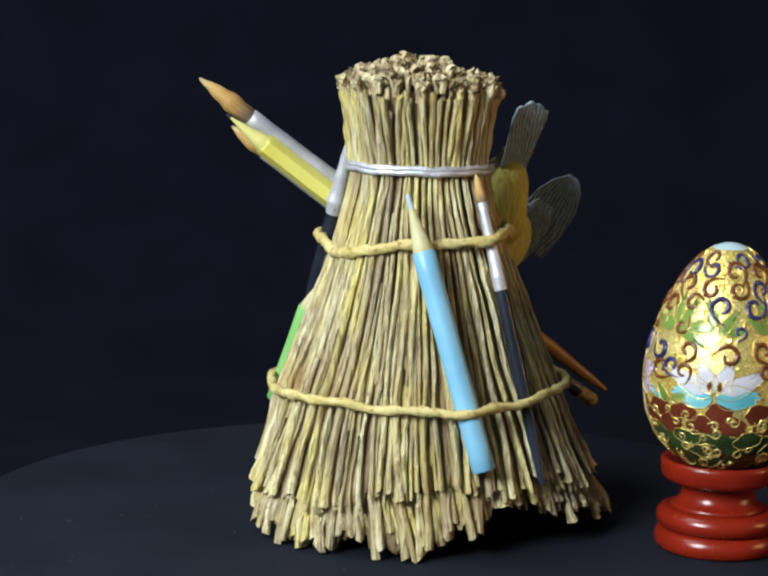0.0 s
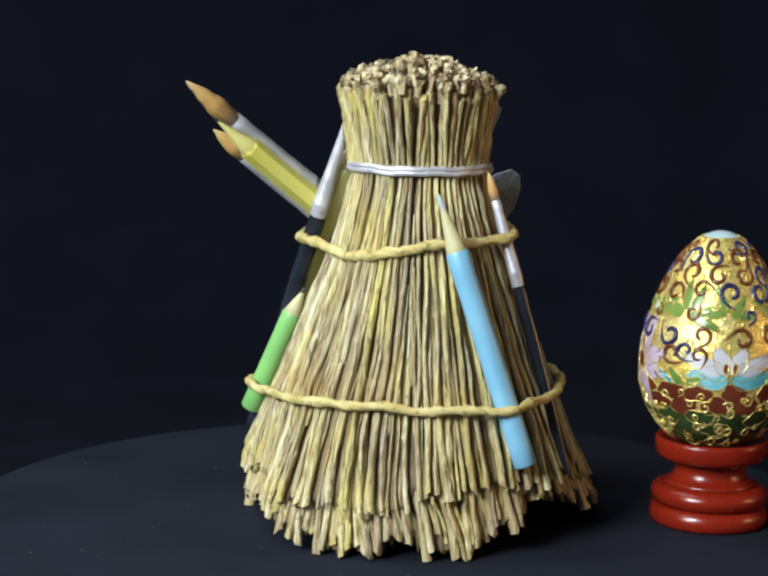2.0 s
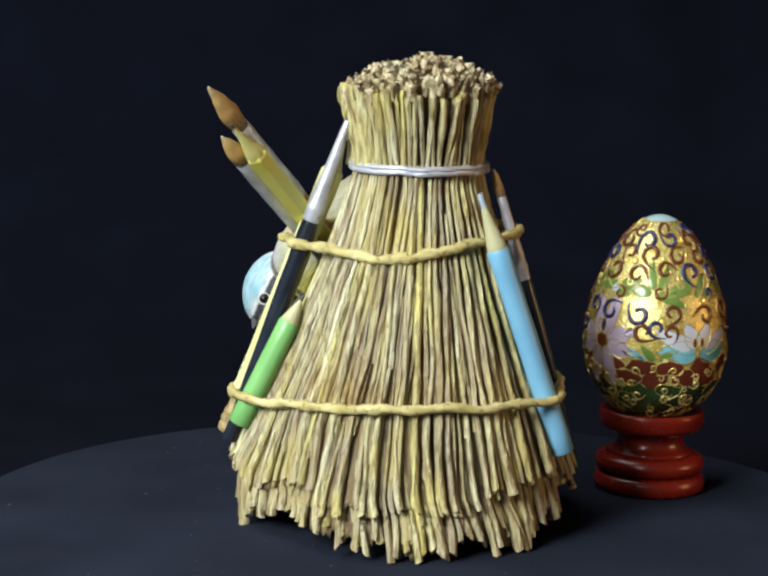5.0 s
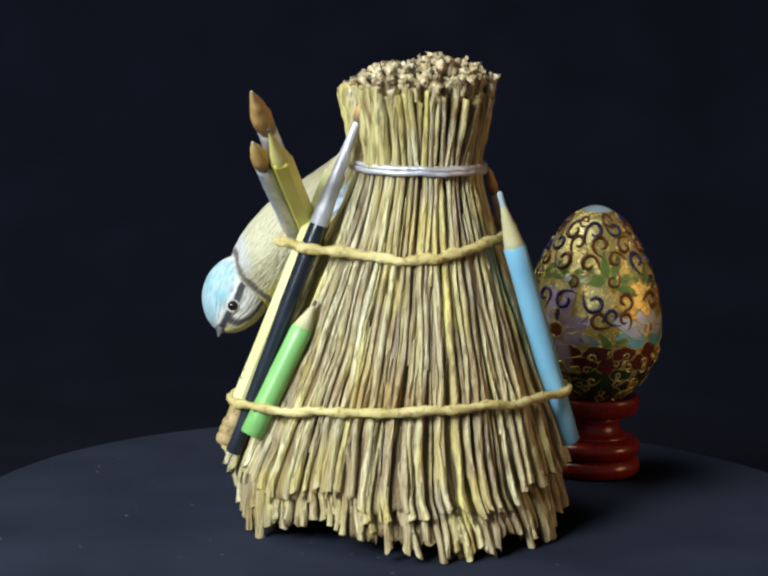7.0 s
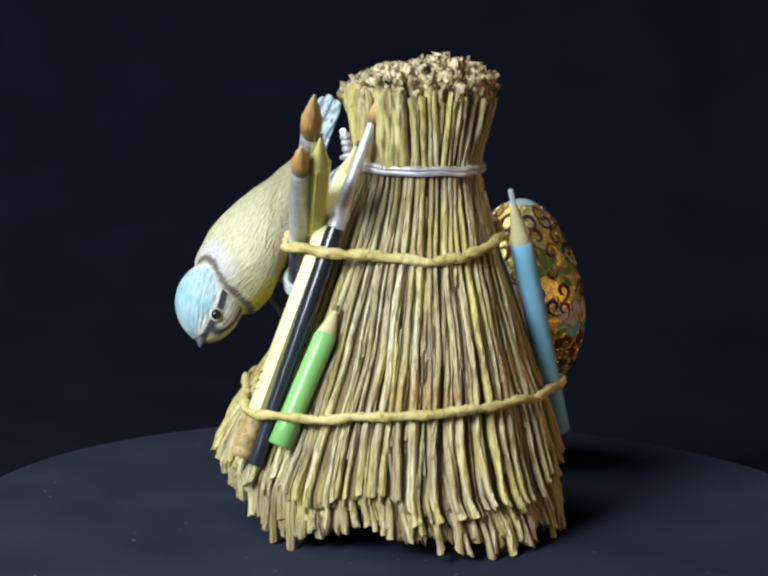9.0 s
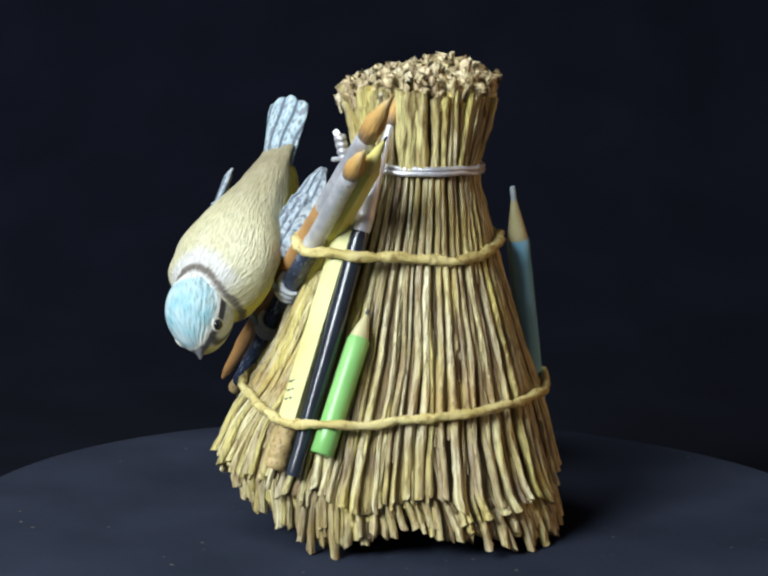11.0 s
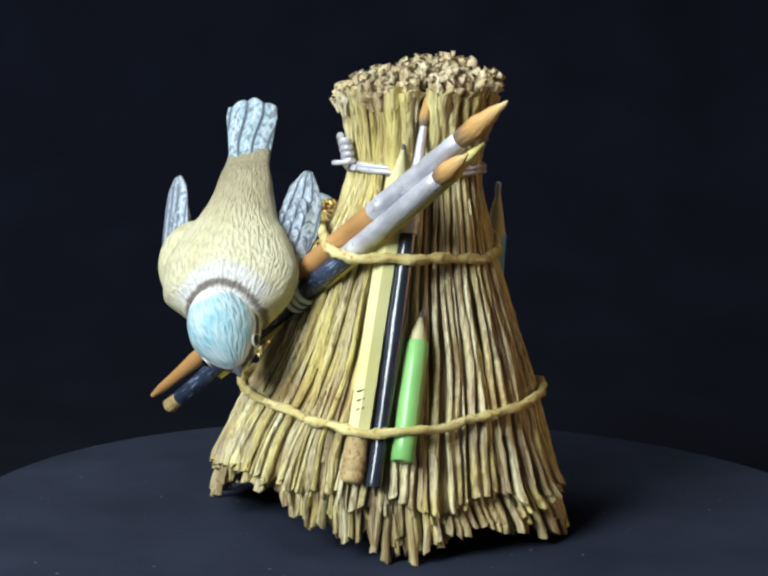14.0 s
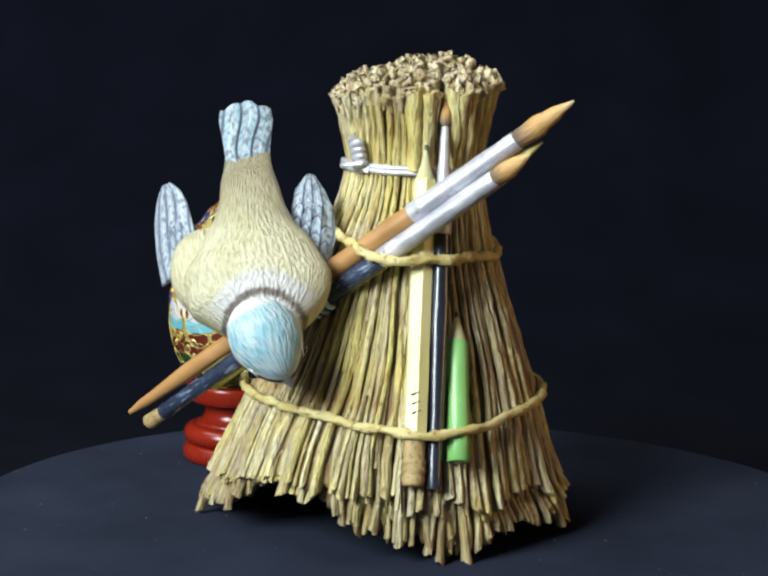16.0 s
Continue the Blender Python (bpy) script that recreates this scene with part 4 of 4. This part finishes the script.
EGG_LOW, EGG_HIGH, EGG_WIDE = 23.6, 91.2, 23.3


def egg_radius(z):
    t = max(0.0, min(1.0, (z - EGG_LOW) / (EGG_HIGH - EGG_LOW)))
    a = math.acos(1 - 2 * t)            # 0 below, pi on top
    return EGG_WIDE * math.sin(a) * (1 + 0.25 * math.cos(a)) / 1.03


def on_egg(az, z, lift=0.0):
    a = radians(az)
    r = egg_radius(z)
    slope = (egg_radius(z + 0.3) - egg_radius(z - 0.3)) / 0.6
    n = Vector((math.cos(a), math.sin(a), -slope)).normalized()
    return Vector((r * math.cos(a), r * math.sin(a), z)) + n * lift


def patch(egg, name, az, z, shape, material, rim=True, lift=0.22):
    """An enamel cell on the egg: shape is a closed outline in mm (across, up), with a gilt wire round it."""
    z += 1.6
    k = 180 / math.pi / max(egg_radius(z), 4)
    edge = [on_egg(az + x * k, z + y, lift) for x, y in shape]
    cx, cy = sum(x for x, _ in shape) / len(shape), sum(y for _, y in shape) / len(shape)
    bm = bmesh.new()
    levels = (1.0, 0.66, 0.33)
    rows = [[bm.verts.new(on_egg(az + (cx + (x - cx) * s) * k, z + cy + (y - cy) * s, lift * (0.4 if s == 1 else 1)) * MM) for x, y in shape] for s in levels]
    mid = bm.verts.new(on_egg(az + cx * k, z + cy, lift) * MM)
    m = len(shape)
    for a, b in zip(rows, rows[1:]):
        for i in range(m):
            bm.faces.new((a[i], a[(i + 1) % m], b[(i + 1) % m], b[i]))
    for i in range(m):
        bm.faces.new((rows[-1][i], rows[-1][(i + 1) % m], mid))
    ob = part(name, bm, material, egg)
    if rim:
        part("gilt_wire", tube(edge, 0.14, 5, True), M_GOLD, ob)
    return ob


def petal_shape(length, width, turn, skew=0.0, at=0.0, ruffle=0.0):
    out = []
    for i in range(18):
        t = math.tau * i / 18
        x, y = width * math.sin(t) * (0.75 + 0.25 * math.cos(t)), at + length * 0.5 * (1 - math.cos(t))
        x += skew * (y / length) ** 2 + ruffle * width * (0.5 - 0.5 * math.cos(t)) * math.sin(y * 1.6) * (1 if t < math.pi else -1)
        if 7 <= i <= 11:
            y += 0.10 * length * (1 if i % 2 else -0.6)
        c, s = math.cos(turn), math.sin(turn)
        out.append((x * c + y * s, -x * s + y * c))
    return out


def curl(egg, az, z, size, flip, turn, material):
    """A scroll of enamel between gilt wires."""
    z += 1.6
    k = 180 / math.pi / max(egg_radius(z), 4)
    line = []
    for i in range(26):
        t = i / 25
        if t < 0.68:
            a = 4.9 * (1 - t / 0.68)
            r = size * (0.26 + 0.36 * (t / 0.68))
            x, y = r * math.cos(a), r * math.sin(a)
        else:
            u = (t - 0.68) / 0.32
            x, y = size * (0.62 - 0.75 * u * u), -size * 1.05 * u
        x *= flip
        c, s = math.cos(turn), math.sin(turn)
        line.append((x * c - y * s, x * s + y * c))
    pts = [on_egg(az + x * k, z + y, 0.1) for x, y in line]
    belly = 0.13 * size if material is not M_GOLD else 0.12 * size
    ob = part("scroll", tube(pts, lambda t: 0.18 + belly * math.sin(math.pi * min(1, 0.12 + t * 0.86)), 6), material, egg)
    if material is not M_GOLD:
        for grow in (1.24, 0.80):
            pts = [on_egg(az + x * grow * k, z + y * grow, 0.1) for x, y in line]
            part("gilt_wire", tube(pts, 0.13, 5), M_GOLD, ob)


def egg_thing():
    rng = random.Random(11)
    egg = new("enamelled_egg")
    tagged(egg, "gilt cloisonne egg with enamel flowers and scrolls", "egg")
    zs = [EGG_LOW + (EGG_HIGH - EGG_LOW) * (0.5 - 0.5 * math.cos(math.pi * i / 48)) for i in range(49)]
    part("shell", lathe([(max(egg_radius(z), 0.15), z) for z in zs], 96), M_SHELL, egg, "bright gilt shell")
    part("crown", lathe([(max(egg_radius(z), 0.1) + 0.06, z + 0.05) for z in (89.5, 89.9, 90.4, 90.7, 91.0, 91.2)], 48), E_SKY, egg, "turquoise crown")
    part("dark_ground", lathe([(egg_radius(z) + 0.09, z) for z in (24.6, 25.5, 27, 29, 31, 33, 35, 37.5)], 96), E_DARK, egg, "dark moss green enamel ground")
    # four flowers round the belly: two of white and turquoise petals, two lilac ones with ruffled rays
    for az in (-105, 84):
        for turn, length, width, skew in ((-1.72, 11.0, 4.0, 1.4), (1.72, 11.0, 4.0, -1.4)):
            patch(egg, "petal", az, 48.5, petal_shape(length * 1.12, width * 1.2, turn, skew, 0.5), E_TEAL)
        for turn, length, width, skew in ((-1.28, 13.6, 3.1, 1.8), (1.28, 13.6, 3.1, -1.8), (-0.50, 8.0, 3.0, 0), (0.50, 8.0, 3.0, 0)):
            patch(egg, "petal", az, 48.5, petal_shape(length * 1.1, width * 1.2, turn, skew, 0.8), E_WHITE, True, 0.26)
        for dx in (-1.4, 1.4):
            patch(egg, "stamen", az, 51.0, [(dx + 0.8 * math.cos(t), 1.5 * math.sin(t)) for t in np.linspace(0, math.tau, 11)[:-1]], E_WINE, True, 0.4)
    for az in (-187, -17):
        for i, turn in enumerate((-2.75, -1.95, -1.15, -0.38, 0.38, 1.15, 1.95, 2.75)):
            patch(egg, "petal", az, 50.0, petal_shape(13.5 if i in (0, 3, 4, 7) else 11.0, 3.7, turn, 1.2 if i % 2 else -1.2, 2.0, 0.3), E_PINK, True, 0.24)
        for turn in (-1.55, 1.55):
            patch(egg, "leaf", az, 50.0, petal_shape(7.0, 1.6, turn, 1.0, 9.0), E_TEAL)
        patch(egg, "stamen", az, 50.0, [(2.6 * math.cos(t), 2.6 * math.sin(t)) for t in np.linspace(0, math.tau, 15)[:-1]], E_WINE, True, 0.4)
        patch(egg, "stamen", az, 55.0, [(1.2 * math.cos(t), 2.2 * math.sin(t)) for t in np.linspace(0, math.tau, 11)[:-1]], E_BLUE, True, 0.4)
        patch(egg, "stamen", az + 4, 67.0, [(1.5 * math.cos(t), 1.5 * math.sin(t)) for t in np.linspace(0, math.tau, 13)[:-1]], E_SKY, True, 0.3)
    # sprays of broad leaves above the flowers, small ones beside them
    for i in range(9):
        az = -180 + 40 * i + rng.uniform(-5, 5)
        for turn in (-1.5, -0.7, 0.8, 1.6):
            patch(egg, "leaf", az + rng.uniform(-3, 3), 66.5 + rng.uniform(-1.5, 1.5), petal_shape(rng.uniform(7.5, 10.0), rng.uniform(2.0, 2.7), turn + rng.uniform(-0.3, 0.3), rng.uniform(-2.0, 2.0), 0.3), E_GREEN)
    for az in (-140, -56, 38, 132):
        for turn, z in ((-0.9, 45), (0.9, 45)):
            patch(egg, "leaf", az + rng.uniform(-4, 4), z, petal_shape(rng.uniform(5, 6.5), 1.9, turn, 0.8, 0.3), E_GREEN)
    # scrolls, rust and cobalt
    for row, (z, n, size) in enumerate(((86.0, 7, 3.6), (82.0, 10, 4.6), (77.4, 12, 5.0), (72.6, 12, 5.0), (60.5, 13, 5.0), (54.5, 12, 4.6), (66.0, 8, 3.4))):
        for i in range(n):
            az = -180 + 360 * (i + 0.5 * (row % 2)) / n + rng.uniform(-4, 4)
            if row == 5:
                az = (-140, -56, 38, 132)[i % 4] + (-11, 0, 11)[i // 4]
            blue = (i // 2 + row) % 3 == 1
            curl(egg, az, z + rng.uniform(-1, 1), size * rng.uniform(0.75, 1.0), rng.choice((-1, 1)), rng.uniform(-2.6, 2.6), E_BLUE if blue else E_RED)
    # clouds of dark enamel below the flowers
    for row, (z, n, mat, size) in enumerate(((43.0, 13, E_WINE, 5.4), (39.0, 14, E_WINE, 5.6), (35.0, 14, E_DARK, 5.2), (31.0, 13, E_DARK, 4.8), (27.2, 10, E_DARK, 4.0))):
        for i in range(n):
            az = -180 + 360 * (i + 0.5 * (row % 2)) / n + rng.uniform(-4, 4)
            lobes = rng.randint(2, 3)
            ph = rng.uniform(0, 6)
            shape = []
            for t in np.linspace(0, math.tau, 23)[:-1]:
                r = size * (0.84 + 0.13 * math.cos(lobes * t + ph) + 0.07 * math.cos(5 * t - ph))
                shape.append((r * math.cos(t), 0.62 * r * math.sin(t)))
            patch(egg, "cloud", az, z, shape, mat if rng.random() < 0.97 else E_BLUE, i % 2 == 0, 0.15 + 0.05 * (i % 2))
    for i in range(64):
        curl(egg, rng.uniform(-180, 180), rng.uniform(54, 87), rng.uniform(1.1, 2.2), rng.choice((-1, 1)), rng.uniform(-3, 3), M_GOLD)
    for i in range(110):
        curl(egg, rng.uniform(-180, 180), rng.uniform(26, 44), rng.uniform(1.2, 2.6), rng.choice((-1, 1)), rng.uniform(-3, 3), M_GOLD)
    return egg


def egg_stand():
    root = new("egg_stand")
    tagged(root, "turned red lacquered wooden egg stand", "egg stand")
    part("foot", lathe([(0.5, 0.05), (17.0, 0.05), (17.9, 0.8), (18.3, 2.6), (17.9, 4.6), (16.8, 5.8), (15.6, 6.1), (0.5, 6.1)], 80), M_REDWOOD, root)
    part("bead_ring", lathe([(0.5, 6.15), (15.8, 6.2), (17.5, 7.3), (18.0, 9.0), (17.7, 10.6), (16.6, 11.8), (15.0, 12.5), (0.5, 12.5)], 80), M_REDWOOD, root)
    part("neck", lathe([(0.5, 12.55), (14.8, 12.6), (12.8, 13.5), (11.4, 14.8), (10.8, 16.6), (10.8, 18.4), (11.4, 19.6), (0.5, 19.8)], 80), M_REDWOOD, root)
    part("cup", lathe([(0.5, 19.85), (11.6, 19.85), (14.6, 20.2), (16.4, 21.0), (17.0, 22.2), (17.2, 24.2), (17.3, 26.0), (17.0, 26.7), (16.2, 27.0), (14.6, 26.3), (11, 24.6), (0.5, 23.3)], 80), M_REDWOOD, root)
    return root


drop_cloth()
table()
DISC = turntable()
STAND = egg_stand()
EGG = egg_thing()
FIGURE = figurine()


def motions():
    times = [0.5 * i for i in range(33)]
    walk(DISC, [(t, pose(0.004, 0, TOP * MM, 0, 0, SPIN * t)) for t in times])
    walk(FIGURE, [(t, pose(0, 0, 0, 0, 0, SPIN * t)) for t in times])
    for ob in (STAND, EGG):
        rows = []
        for t in times:
            a = radians(SPIN * t)
            x, y = EGG_AT
            rows.append((t, pose(x * math.cos(a) - y * math.sin(a), x * math.sin(a) + y * math.cos(a), TOP * MM, 0, 0, SPIN * t)))
        walk(ob, rows)


motions()
